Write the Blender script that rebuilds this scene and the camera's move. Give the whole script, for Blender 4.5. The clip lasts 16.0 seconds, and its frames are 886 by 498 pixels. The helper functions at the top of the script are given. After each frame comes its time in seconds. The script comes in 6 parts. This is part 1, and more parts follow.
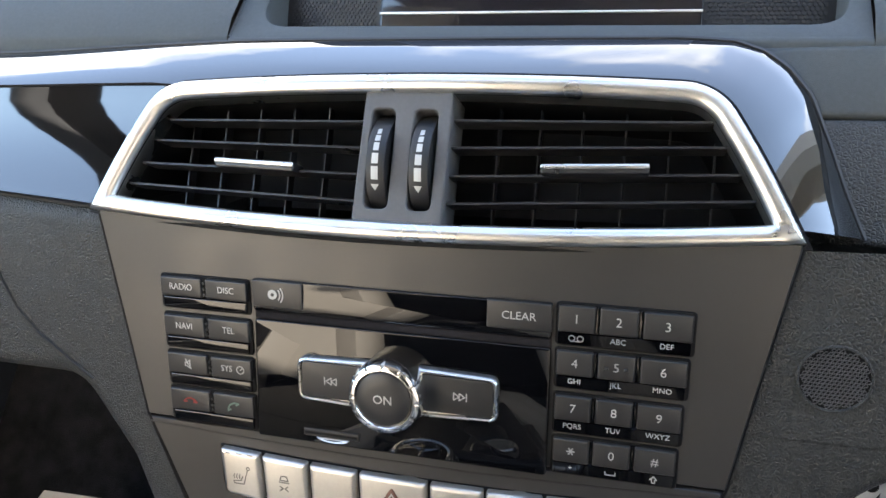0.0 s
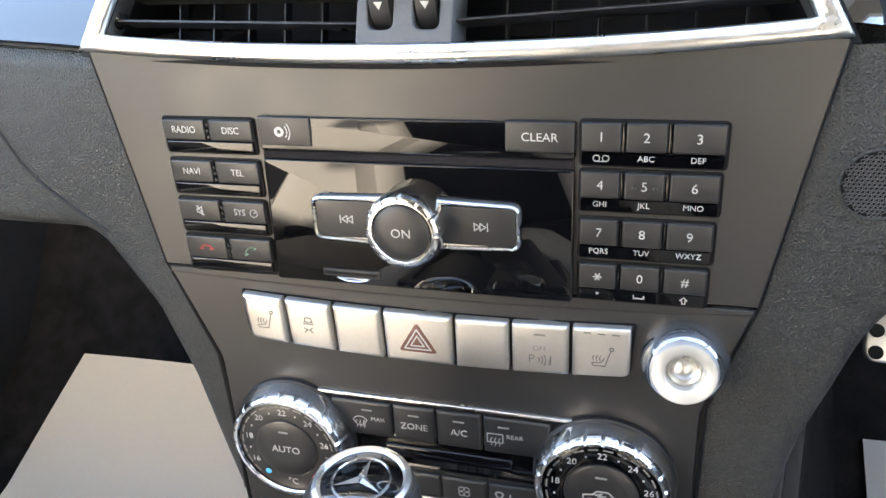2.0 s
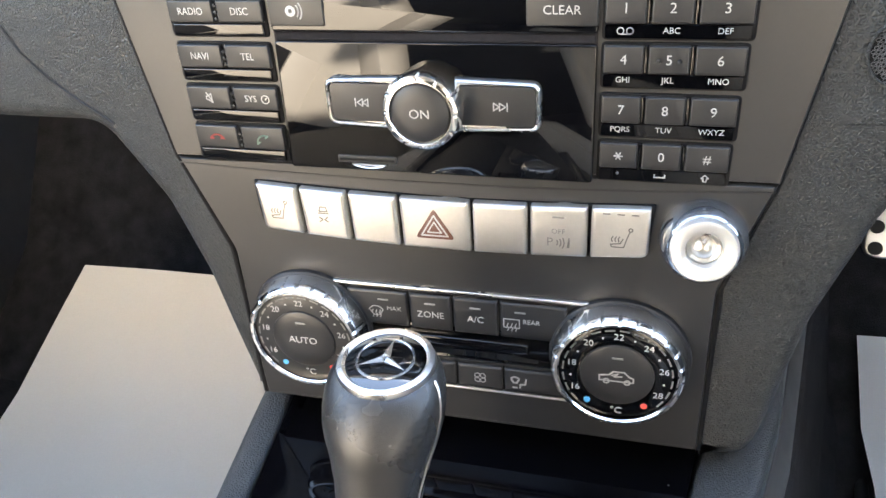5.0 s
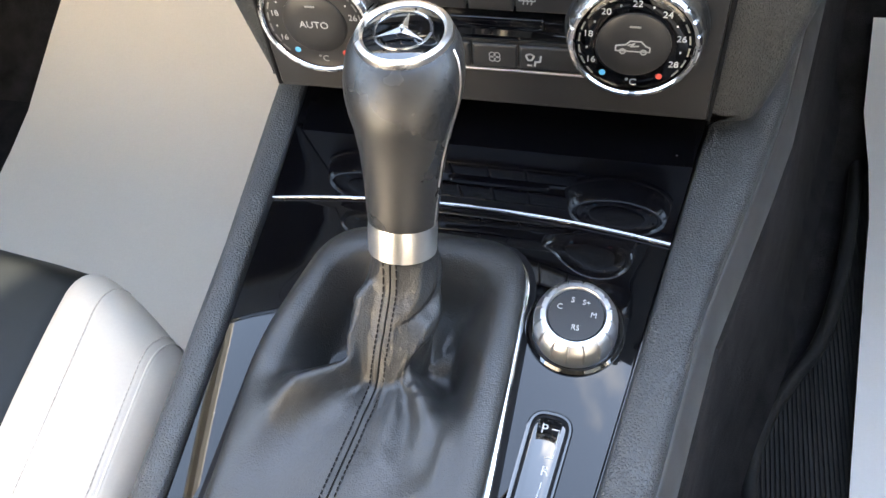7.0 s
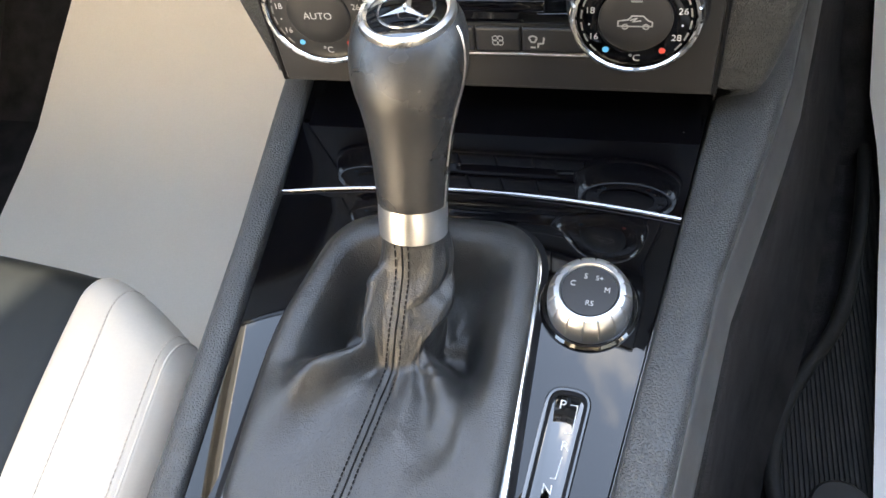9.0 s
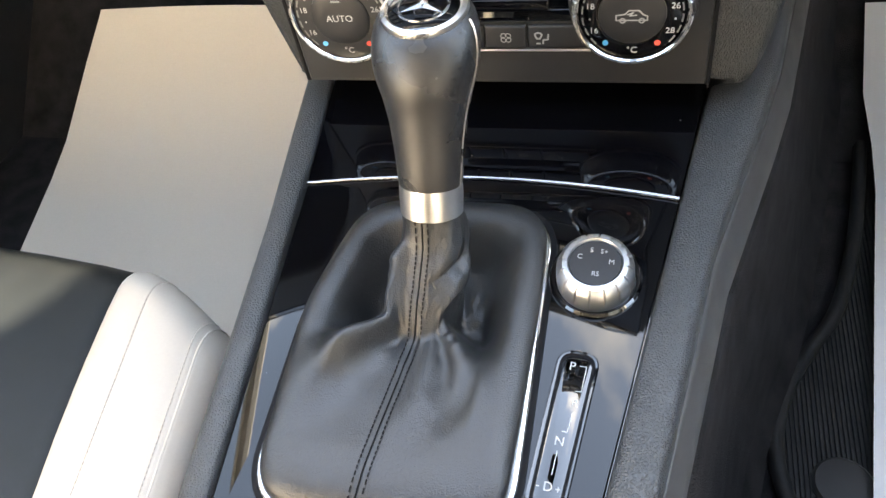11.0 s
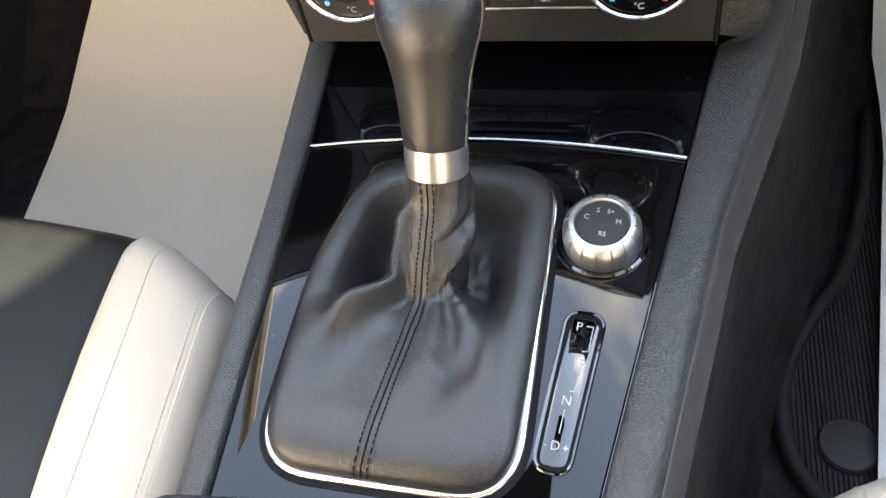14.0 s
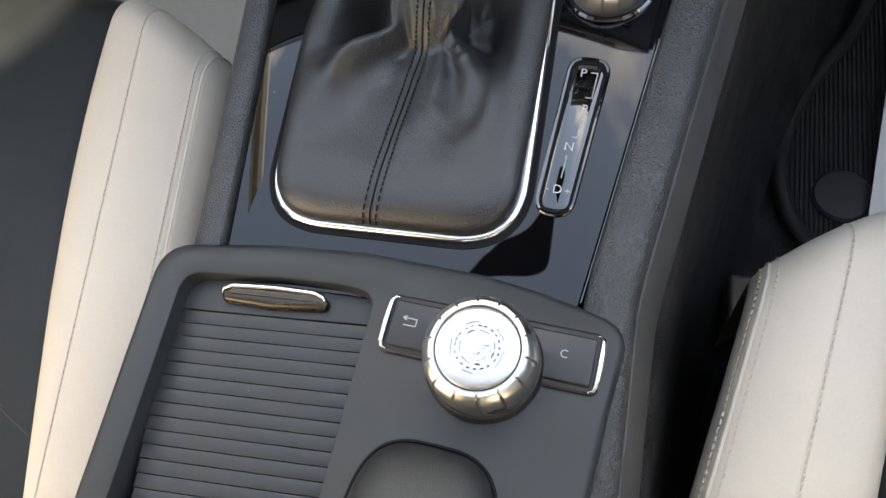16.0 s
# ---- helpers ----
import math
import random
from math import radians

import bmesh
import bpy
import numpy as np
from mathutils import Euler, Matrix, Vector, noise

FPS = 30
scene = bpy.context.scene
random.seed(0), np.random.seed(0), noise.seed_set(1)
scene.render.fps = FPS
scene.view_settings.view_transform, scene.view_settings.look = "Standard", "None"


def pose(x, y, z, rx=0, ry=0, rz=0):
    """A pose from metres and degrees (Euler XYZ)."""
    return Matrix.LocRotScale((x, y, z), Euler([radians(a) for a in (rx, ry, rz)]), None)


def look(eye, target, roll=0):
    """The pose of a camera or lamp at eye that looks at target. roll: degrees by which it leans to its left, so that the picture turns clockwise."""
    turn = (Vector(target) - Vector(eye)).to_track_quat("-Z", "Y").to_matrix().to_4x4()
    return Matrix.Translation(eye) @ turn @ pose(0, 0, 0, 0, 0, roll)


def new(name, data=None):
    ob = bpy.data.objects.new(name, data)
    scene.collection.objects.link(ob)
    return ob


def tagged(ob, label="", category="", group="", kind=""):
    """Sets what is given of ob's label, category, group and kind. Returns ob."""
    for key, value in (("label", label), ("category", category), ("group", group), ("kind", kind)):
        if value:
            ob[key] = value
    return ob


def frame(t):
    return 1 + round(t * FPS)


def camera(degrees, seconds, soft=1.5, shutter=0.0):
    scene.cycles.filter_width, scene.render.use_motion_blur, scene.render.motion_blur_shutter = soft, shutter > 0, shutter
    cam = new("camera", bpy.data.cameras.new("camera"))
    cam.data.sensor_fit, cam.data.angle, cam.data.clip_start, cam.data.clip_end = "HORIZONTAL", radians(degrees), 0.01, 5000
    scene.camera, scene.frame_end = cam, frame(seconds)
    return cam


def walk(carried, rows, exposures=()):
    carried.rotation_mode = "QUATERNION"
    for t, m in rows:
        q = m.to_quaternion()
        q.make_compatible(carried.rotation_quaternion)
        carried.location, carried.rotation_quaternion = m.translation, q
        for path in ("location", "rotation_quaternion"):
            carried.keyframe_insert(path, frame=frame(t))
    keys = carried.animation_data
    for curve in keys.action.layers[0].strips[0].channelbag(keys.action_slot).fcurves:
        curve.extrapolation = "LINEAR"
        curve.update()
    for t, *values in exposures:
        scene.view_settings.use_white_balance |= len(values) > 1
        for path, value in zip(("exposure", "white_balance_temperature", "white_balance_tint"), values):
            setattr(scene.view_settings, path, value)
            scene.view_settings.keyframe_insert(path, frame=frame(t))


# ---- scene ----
cam = camera(58.9, 16.0)

PATH = [
    (0, (0.097, -0.237, 0.347), (-0.416, 1.629, -0.161), 0.1),
    (0.5, (0.095, -0.231, 0.341), (-0.431, 1.594, -0.286), -1.2),
    (1, (0.098, -0.229, 0.33), (-0.432, 1.506, -0.513), -3.2),
    (1.5, (0.097, -0.226, 0.328), (-0.435, 1.507, -0.515), -3.4),
    (2, (0.096, -0.226, 0.328), (-0.449, 1.509, -0.504), -3.5),
    (2.5, (0.094, -0.226, 0.329), (-0.425, 1.52, -0.498), -3.0),
    (3, (0.091, -0.226, 0.33), (-0.393, 1.53, -0.495), -2.5),
    (3.5, (0.092, -0.225, 0.324), (-0.41, 1.487, -0.58), -3.1),
    (3.7, (0.089, -0.227, 0.32), (-0.42, 1.444, -0.654), -3.6),
    (5.8, (0.084, -0.235, 0.313), (-0.413, 1.397, -0.731), -4.4),
    (6, (0.09, -0.232, 0.312), (-0.426, 1.269, -0.905), -5.9),
    (6.1, (0.084, -0.24, 0.303), (-0.387, 1.237, -0.96), -5.4),
    (6.5, (0.082, -0.245, 0.304), (-0.36, 1.055, -1.15), -6.6),
    (7, (0.08, -0.252, 0.302), (-0.35, 0.949, -1.238), -8.1),
    (7.5, (0.081, -0.257, 0.3), (-0.356, 0.951, -1.233), -9.0),
    (8, (0.08, -0.259, 0.298), (-0.366, 0.96, -1.224), -9.7),
    (8.5, (0.08, -0.259, 0.295), (-0.369, 0.959, -1.226), -10.4),
    (9, (0.081, -0.264, 0.293), (-0.377, 0.961, -1.221), -10.9),
    (9.5, (0.086, -0.294, 0.302), (-0.377, 0.937, -1.205), -11.5),
    (10, (0.086, -0.299, 0.303), (-0.386, 0.949, -1.187), -11.8),
    (12.5, (0.085, -0.299, 0.3), (-0.403, 0.965, -1.171), -12.6),
    (13, (0.085, -0.3, 0.298), (-0.405, 0.961, -1.175), -12.8),
    (13.5, (0.086, -0.301, 0.299), (-0.403, 0.922, -1.205), -13.2),
    (14, (0.084, -0.301, 0.298), (-0.401, 0.901, -1.225), -13.4),
    (14.5, (0.083, -0.304, 0.299), (-0.384, 0.712, -1.359), -15.6),
    (15, (0.083, -0.311, 0.299), (-0.374, 0.609, -1.417), -17.2),
    (15.5, (0.084, -0.314, 0.294), (-0.357, 0.433, -1.508), -21.7),
    (16, (0.085, -0.314, 0.293), (-0.359, 0.416, -1.515), -22.7),
]
walk(cam, [(t, look(eye, target, roll)) for t, eye, target, roll in PATH], [(0, 3.3, 6900, 10), (0.5, 3.6, 7000, 10), (1.0, 3.82, 7000, 10), (3.7, 4.1, 7100, 10), (6.2, 4.33, 7400, 10), (7, 4.32, 7700, 10), (8, 4.27, 8000, 10), (13, 4.2, 8600, 10), (14, 4.04, 8700, 10), (15.5, 3.3, 8700, 10), (16, 3.28, 8700, 10)])

# ---- world and light ----
from mathutils.geometry import tessellate_polygon

world = bpy.data.worlds.new("sky_world")
scene.world = world
world.use_nodes = True
wn, wl = world.node_tree.nodes, world.node_tree.links
for n in list(wn):
    wn.remove(n)
SUN_EL, SUN_ROT = radians(33), radians(26.6)
sky = wn.new("ShaderNodeTexSky")
sky.sky_type, sky.sun_disc, sky.sun_elevation, sky.sun_rotation = "NISHITA", False, SUN_EL, SUN_ROT
sky.dust_density = 0.4
wcoord = wn.new("ShaderNodeTexCoord")
wnoise = wn.new("ShaderNodeTexNoise")
wnoise.inputs["Scale"].default_value, wnoise.inputs["Detail"].default_value = 1.6, 6.0
wnoise.inputs["Roughness"].default_value = 0.55
wnoise.noise_dimensions = "4D"
wnoise.inputs["W"].default_value = 17.6
wramp = wn.new("ShaderNodeValToRGB")
wramp.color_ramp.elements[0].position, wramp.color_ramp.elements[1].position = 0.50, 0.70
wramp.color_ramp.elements[0].color = (0.04, 0.04, 0.04, 1)
wmix = wn.new("ShaderNodeMixRGB")
wmix.inputs[2].default_value = (6.6, 6.6, 6.5, 1)
wback = wn.new("ShaderNodeBackground")
wback.inputs["Strength"].default_value = 0.15
wout = wn.new("ShaderNodeOutputWorld")
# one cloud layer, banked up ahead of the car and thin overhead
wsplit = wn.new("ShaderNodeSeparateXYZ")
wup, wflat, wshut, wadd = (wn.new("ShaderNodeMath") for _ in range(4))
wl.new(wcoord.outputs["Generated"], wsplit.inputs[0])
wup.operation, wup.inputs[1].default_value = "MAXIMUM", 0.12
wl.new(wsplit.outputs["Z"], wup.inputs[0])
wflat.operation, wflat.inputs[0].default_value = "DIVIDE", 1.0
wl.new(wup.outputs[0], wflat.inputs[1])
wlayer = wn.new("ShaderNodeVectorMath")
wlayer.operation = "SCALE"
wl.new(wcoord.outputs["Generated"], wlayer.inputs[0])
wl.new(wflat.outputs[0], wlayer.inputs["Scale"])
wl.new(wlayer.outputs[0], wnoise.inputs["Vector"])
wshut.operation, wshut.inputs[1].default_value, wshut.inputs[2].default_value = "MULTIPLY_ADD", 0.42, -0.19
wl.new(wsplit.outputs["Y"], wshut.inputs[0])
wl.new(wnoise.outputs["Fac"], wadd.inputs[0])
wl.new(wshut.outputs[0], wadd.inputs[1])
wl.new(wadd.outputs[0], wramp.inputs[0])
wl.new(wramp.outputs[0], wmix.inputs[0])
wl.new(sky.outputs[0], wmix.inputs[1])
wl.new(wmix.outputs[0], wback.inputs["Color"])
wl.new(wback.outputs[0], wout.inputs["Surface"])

sun = new("sun", bpy.data.lights.new("sun", "SUN"))
sun.data.energy, sun.data.angle, sun.data.color = 4.8, radians(3), (1.0, 0.96, 0.91)
sun.matrix_world = look((1.0, 2.0, 1.45), (0, 0, 0))


# ---- materials ----
def mat(name, base, rough=0.5, metal=0.0, vary=0.12, scale=40.0, fine=600.0, bump=0.0, bump_scale=900.0, cells=False, coat=0.0, rough_vary=0.08, spec=0.5, dust=0.0, sheen=0.0, wrinkle=0.0):
    """A surface with grain and wear at two scales; bump in metres."""
    m = bpy.data.materials.new(name)
    m.use_nodes = True
    nt, p = m.node_tree, m.node_tree.nodes["Principled BSDF"]
    add, link = nt.nodes.new, nt.links.new
    co = add("ShaderNodeTexCoord")
    big, small = add("ShaderNodeTexNoise"), add("ShaderNodeTexNoise")
    for n, s, d in ((big, scale, 4.0), (small, fine, 3.0)):
        n.inputs["Scale"].default_value, n.inputs["Detail"].default_value = s, d
        link(co.outputs["Object"], n.inputs["Vector"])
    both = add("ShaderNodeMath")
    both.operation = "ADD"
    link(big.outputs["Fac"], both.inputs[0])
    link(small.outputs["Fac"], both.inputs[1])
    ramp = add("ShaderNodeMapRange")
    ramp.inputs["From Min"].default_value, ramp.inputs["From Max"].default_value = 0.6, 1.4
    ramp.inputs["To Min"].default_value, ramp.inputs["To Max"].default_value = 1 - vary, 1 + vary
    link(both.outputs[0], ramp.inputs["Value"])
    tint = add("ShaderNodeVectorMath")
    tint.operation = "SCALE"
    tint.inputs[0].default_value = base
    link(ramp.outputs[0], tint.inputs["Scale"])
    colour = tint.outputs[0]
    rr = add("ShaderNodeMapRange")
    rr.inputs["From Min"].default_value, rr.inputs["From Max"].default_value = 0.3, 0.7
    rr.inputs["To Min"].default_value, rr.inputs["To Max"].default_value = max(0.02, rough - rough_vary), min(1, rough + rough_vary)
    link(big.outputs["Fac"], rr.inputs["Value"])
    link(rr.outputs[0], p.inputs["Roughness"])
    if dust:
        spots = add("ShaderNodeTexVoronoi")
        spots.inputs["Scale"].default_value = 210.0
        link(co.outputs["Object"], spots.inputs["Vector"])
        fleck = add("ShaderNodeMapRange")
        fleck.inputs["From Min"].default_value, fleck.inputs["From Max"].default_value = 0.05, 0.11
        fleck.inputs["To Min"].default_value, fleck.inputs["To Max"].default_value = dust, 0.0
        link(spots.outputs["Distance"], fleck.inputs["Value"])
        keep = add("ShaderNodeMath")
        keep.operation = "MULTIPLY"
        some = add("ShaderNodeMath")
        some.operation, some.inputs[1].default_value = "GREATER_THAN", 0.86
        link(spots.outputs["Color"], some.inputs[0])
        link(fleck.outputs[0], keep.inputs[0])
        link(some.outputs[0], keep.inputs[1])
        mix = add("ShaderNodeMixRGB")
        mix.inputs[2].default_value = (0.45, 0.44, 0.42, 1)
        link(keep.outputs[0], mix.inputs[0])
        link(colour, mix.inputs[1])
        colour = mix.outputs[0]
    link(colour, p.inputs["Base Color"])
    p.inputs["Metallic"].default_value = metal
    p.inputs["Specular IOR Level"].default_value = spec
    p.inputs["Coat Weight"].default_value = coat
    p.inputs["Coat Roughness"].default_value = 0.03
    p.inputs["Sheen Weight"].default_value = sheen
    if bump:
        b = add("ShaderNodeBump")
        b.inputs["Distance"].default_value, b.inputs["Strength"].default_value = bump, 1.0
        if cells:
            v = add("ShaderNodeTexVoronoi")
            v.feature = "DISTANCE_TO_EDGE"
            v.inputs["Scale"].default_value = bump_scale
            link(co.outputs["Object"], v.inputs["Vector"])
            pebble = add("ShaderNodeMapRange")
            pebble.interpolation_type = "SMOOTHSTEP"
            pebble.inputs["From Max"].default_value = 0.30
            link(v.outputs["Distance"], pebble.inputs["Value"])
            link(pebble.outputs[0], b.inputs["Height"])
        else:
            v = add("ShaderNodeTexNoise")
            v.inputs["Scale"].default_value, v.inputs["Detail"].default_value = bump_scale, 3.0
            link(co.outputs["Object"], v.inputs["Vector"])
            link(v.outputs["Fac"], b.inputs["Height"])
        if wrinkle:
            wv = add("ShaderNodeTexNoise")
            wv.inputs["Scale"].default_value, wv.inputs["Detail"].default_value, wv.inputs["Distortion"].default_value = 260.0, 4.0, 2.5
            link(co.outputs["Object"], wv.inputs["Vector"])
            b2n = add("ShaderNodeBump")
            b2n.inputs["Distance"].default_value = wrinkle
            link(wv.outputs["Fac"], b2n.inputs["Height"])
            link(b2n.outputs[0], b.inputs["Normal"])
        link(b.outputs[0], p.inputs["Normal"])
    return m


FASCIA = mat("soft_touch_plastic", (0.0168, 0.0168, 0.0172), 0.38, bump=0.00003, bump_scale=2600, vary=0.08, rough_vary=0.05, spec=0.6)
KEY = mat("key_plastic", (0.017, 0.017, 0.0175), 0.40, vary=0.10, rough_vary=0.06)
GLOSS = mat("piano_black", (0.002, 0.002, 0.0025), 0.025, rough_vary=0.01, spec=0.5, dust=0.35)
LIDGLOSS = mat("dark_gloss_lid", (0.0015, 0.0015, 0.002), 0.03, rough_vary=0.01, spec=0.28, dust=0.4)
GLOSS_CLEAN = mat("piano_black_trim", (0.002, 0.002, 0.0025), 0.025, rough_vary=0.01, spec=0.8, coat=0.7)
DARK = mat("black_plastic", (0.010, 0.010, 0.011), 0.5)
# near-black plastic; the shade of vent depths and gaps is put into its colour
VOID = mat("gap_shade_black", (0.003, 0.003, 0.004), 0.7, spec=0.2)
SLAT = mat("vent_plastic", (0.013, 0.013, 0.0145), 0.34)
VENTGREY = mat("grey_plastic", (0.075, 0.075, 0.079), 0.55, bump=0.00003, bump_scale=2400)
SATIN = mat("satin_chrome", (0.66, 0.645, 0.62), 0.30, 1.0, vary=0.04, rough_vary=0.06, bump=0.000008, bump_scale=2500)
CHROME = mat("bright_chrome", (0.80, 0.80, 0.80), 0.15, 1.0, vary=0.02, rough_vary=0.03)
SILVER = mat("silver_paint", (0.60, 0.58, 0.545), 0.36, 0.9, vary=0.05, bump=0.00002, bump_scale=3000)
ALU = mat("brushed_aluminium", (0.62, 0.62, 0.62), 0.36, 1.0, vary=0.05, bump=0.00002, bump_scale=1800)
WHITE = mat("white_print", (0.41, 0.41, 0.40), 0.5, vary=0.06)
GREYPRINT = mat("grey_print", (0.20, 0.20, 0.19), 0.5, vary=0.03)
SWITCHPRINT = mat("dark_grey_print", (0.13, 0.127, 0.12), 0.5, vary=0.03)
RED = mat("red_print", (0.65, 0.07, 0.05), 0.45)
DULLRED = mat("dull_red_print", (0.32, 0.04, 0.035), 0.5)
BLUE = mat("blue_print", (0.08, 0.42, 0.75), 0.45)
GREEN = mat("dull_green_print", (0.16, 0.25, 0.20), 0.5)
HAZARD = mat("hazard_red", (0.11, 0.042, 0.028), 0.35)
GRAIN = mat("grained_dash_vinyl", (0.027, 0.0285, 0.0285), 0.46, bump=0.00030, bump_scale=640, cells=True, vary=0.1, spec=0.4)
RAIL = mat("grained_rail_vinyl", (0.036, 0.0378, 0.039), 0.38, bump=0.00024, bump_scale=620, cells=True, vary=0.12, spec=0.55)
PAD = mat("dash_top_vinyl", (0.060, 0.068, 0.072), 0.75, bump=0.00005, bump_scale=1400, cells=True, spec=0.25)
LEATHER = mat("boot_leather", (0.0215, 0.0217, 0.0219), 0.34, bump=0.00006, bump_scale=900, cells=True, vary=0.12, rough_vary=0.06, spec=0.6, wrinkle=0.00026)
KNOBSKIN = mat("worn_knob_leather", (0.021, 0.0203, 0.0197), 0.29, bump=0.00004, bump_scale=1500, cells=True, vary=0.18, scale=24, rough_vary=0.07, spec=0.6)
THREAD = mat("black_thread", (0.005, 0.005, 0.005), 0.8, spec=0.2)
CREAM = mat("cream_leather", (0.485, 0.436, 0.368), 0.46, bump=0.00003, bump_scale=1100, cells=True, vary=0.04)
CREAM_THREAD = mat("beige_thread", (0.46, 0.41, 0.34), 0.7)
PALMSKIN = mat("palm_rest_leather", (0.0190, 0.0205, 0.0210), 0.42, bump=0.00006, bump_scale=1300, cells=True, spec=0.45, vary=0.12, rough_vary=0.06)
BLACKLEATHER = mat("black_seat_leather", (0.009, 0.011, 0.011), 0.48, bump=0.00004, bump_scale=1100, cells=True, spec=0.3, vary=0.15, rough_vary=0.06)
CARPET = mat("dark_carpet", (0.027, 0.026, 0.0275), 0.95, bump=0.0018, bump_scale=900, vary=0.75, fine=1500, spec=0.08)
SIDEGREY = mat("side_plastic", (0.048, 0.0475, 0.047), 0.5, bump=0.00003, bump_scale=2400)
RUBBER = mat("ribbed_mat", (0.007, 0.007, 0.007), 0.75, bump=0.0003, bump_scale=500)
PAPER = mat("mat_paper", (0.565, 0.512, 0.43), 0.6, vary=0.05, scale=7, bump=0.0002, bump_scale=60)
WHITEPAPER = mat("white_paper", (0.75, 0.74, 0.72), 0.6, vary=0.03, scale=9)
BLOCK = mat("console_plastic", (0.0215, 0.0240, 0.0258), 0.46, bump=0.00003, bump_scale=2400, vary=0.06, spec=0.45)
SHUTTER = mat("shutter_plastic", (0.0230, 0.0252, 0.0268), 0.44, bump=0.00003, bump_scale=2400, spec=0.45, dust=0.25)
SCREEN = mat("screen_glass", (0.006, 0.006, 0.010), 0.08, coat=0.3)
LINER = mat("headliner_cloth", (0.42, 0.41, 0.39), 0.9, bump=0.0004, bump_scale=700)
DOORSKIN = mat("door_vinyl", (0.03, 0.03, 0.032), 0.6, bump=0.0002, bump_scale=500, cells=True)
GROUND = mat("pale_concrete", (0.34, 0.31, 0.26), 0.9, bump=0.004, bump_scale=60, scale=2, fine=80)
RENDERGREY = mat("grey_render", (0.27, 0.265, 0.25), 0.9, bump=0.003, bump_scale=40, scale=3, fine=60)
FELT = mat("grey_felt", (0.018, 0.017, 0.019), 0.95, bump=0.0003, bump_scale=2600, vary=0.3, spec=0.1)
RINGMETAL = mat("pale_ring_metal", (0.66, 0.645, 0.615), 0.32, 0.6, vary=0.02)
BRONZE = mat("bronze_black", (0.045, 0.036, 0.026), 0.25, 0.6, vary=0.05)
EMBLEM = mat("dull_emblem_metal", (0.36, 0.36, 0.36), 0.22, 1.0, vary=0.03)
CTLTOP = mat("matt_silver", (0.58, 0.58, 0.57), 0.30, 0.95, vary=0.06, bump=0.00003, bump_scale=2200)


def clear_plastic():
    m = bpy.data.materials.new("smoked_clear_plastic")
    m.use_nodes = True
    p = m.node_tree.nodes["Principled BSDF"]
    p.inputs["Base Color"].default_value = (0.36, 0.37, 0.39, 1)
    p.inputs["Roughness"].default_value = 0.06
    p.inputs["Metallic"].default_value = 0.9
    return m


CLEAR = clear_plastic()

# ---- builders ----
FASC = Matrix(((1, 0, 0, 0), (0, 0, -1, 0.062), (0, 1, 0, 0), (0, 0, 0, 1)))


def slope_frame(origin, dy, dz):
    """u to the right, v up the slope (dy, dz), w out of it."""
    k = math.hypot(dy, dz)
    a, b = dy / k, dz / k
    return Matrix(((1, 0, 0, origin[0]), (0, a, -b, origin[1]), (0, b, a, origin[2]), (0, 0, 0, 1)))


VENT = slope_frame((0, 0.072, 0.3), 0.36, 1.0)


class Bed:
    """The console's bed, sloping up to the front: lays (u, v, w) on it, spreading towards the front; a matrix is laid at its own place."""
    slope = slope_frame((0, 0, 0), math.cos(radians(4.8)), math.sin(radians(4.8)))

    def __matmul__(self, other):
        if isinstance(other, Matrix):
            p = other.translation
            o, du, dv = self @ p, self @ (p + Vector((0.001, 0, 0))), self @ (p + Vector((0, 0.001, 0)))
            x, y = (du - o) * 1000, (dv - o) * 1000
            z = x.cross(y).normalized()
            local = Matrix(((x.x, y.x, z.x, o.x), (x.y, y.y, z.y, o.y), (x.z, y.z, z.z, o.z), (0, 0, 0, 1)))
            return local @ Matrix.Translation(-p) @ other
        u, v, w = other
        return self.slope @ Vector((u * (1 + KU * v) - 0.0209 * v - 0.0044 * v * v, KV * v + KQ * v * v, w))

    def back(self, p):
        """From the world to (u, v, w)."""
        u, v, w = self.slope.inverted() @ p
        v = (math.sqrt(KV * KV + 4 * KQ * v) - KV) / (2 * KQ)
        return Vector(((u + 0.0209 * v + 0.0044 * v * v) / (1 + KU * v), v, w))


KU, KV, KQ = 0.2404, 1.0611, 0.2517
PLATE = Bed()


def vz(z):
    return (z - 0.3) / 0.9409


def thing(name, label, category, loc=(0, 0, 0), group="", kind=""):
    ob = new(name)
    ob.location = loc
    ob.empty_display_size = 0.02
    return tagged(ob, label, category, group, kind)


def finish(bm, material, name, sharp=38):
    bmesh.ops.remove_doubles(bm, verts=bm.verts, dist=2e-6)
    bmesh.ops.recalc_face_normals(bm, faces=bm.faces)
    me = bpy.data.meshes.new(name)
    bm.to_mesh(me)
    bm.free()
    me.set_sharp_from_angle(angle=radians(sharp))
    me.materials.append(material)
    return me


def part(name, bm, material, parent=None, label="", sharp=38):
    me = bm if isinstance(bm, bpy.types.Mesh) else finish(bm, material, name, sharp)
    ob = new(name, me)
    if parent is not None:
        ob.parent = parent
        if parent.type == "EMPTY":
            ob.matrix_parent_inverse = parent.matrix_basis.inverted()
    return tagged(ob, label)


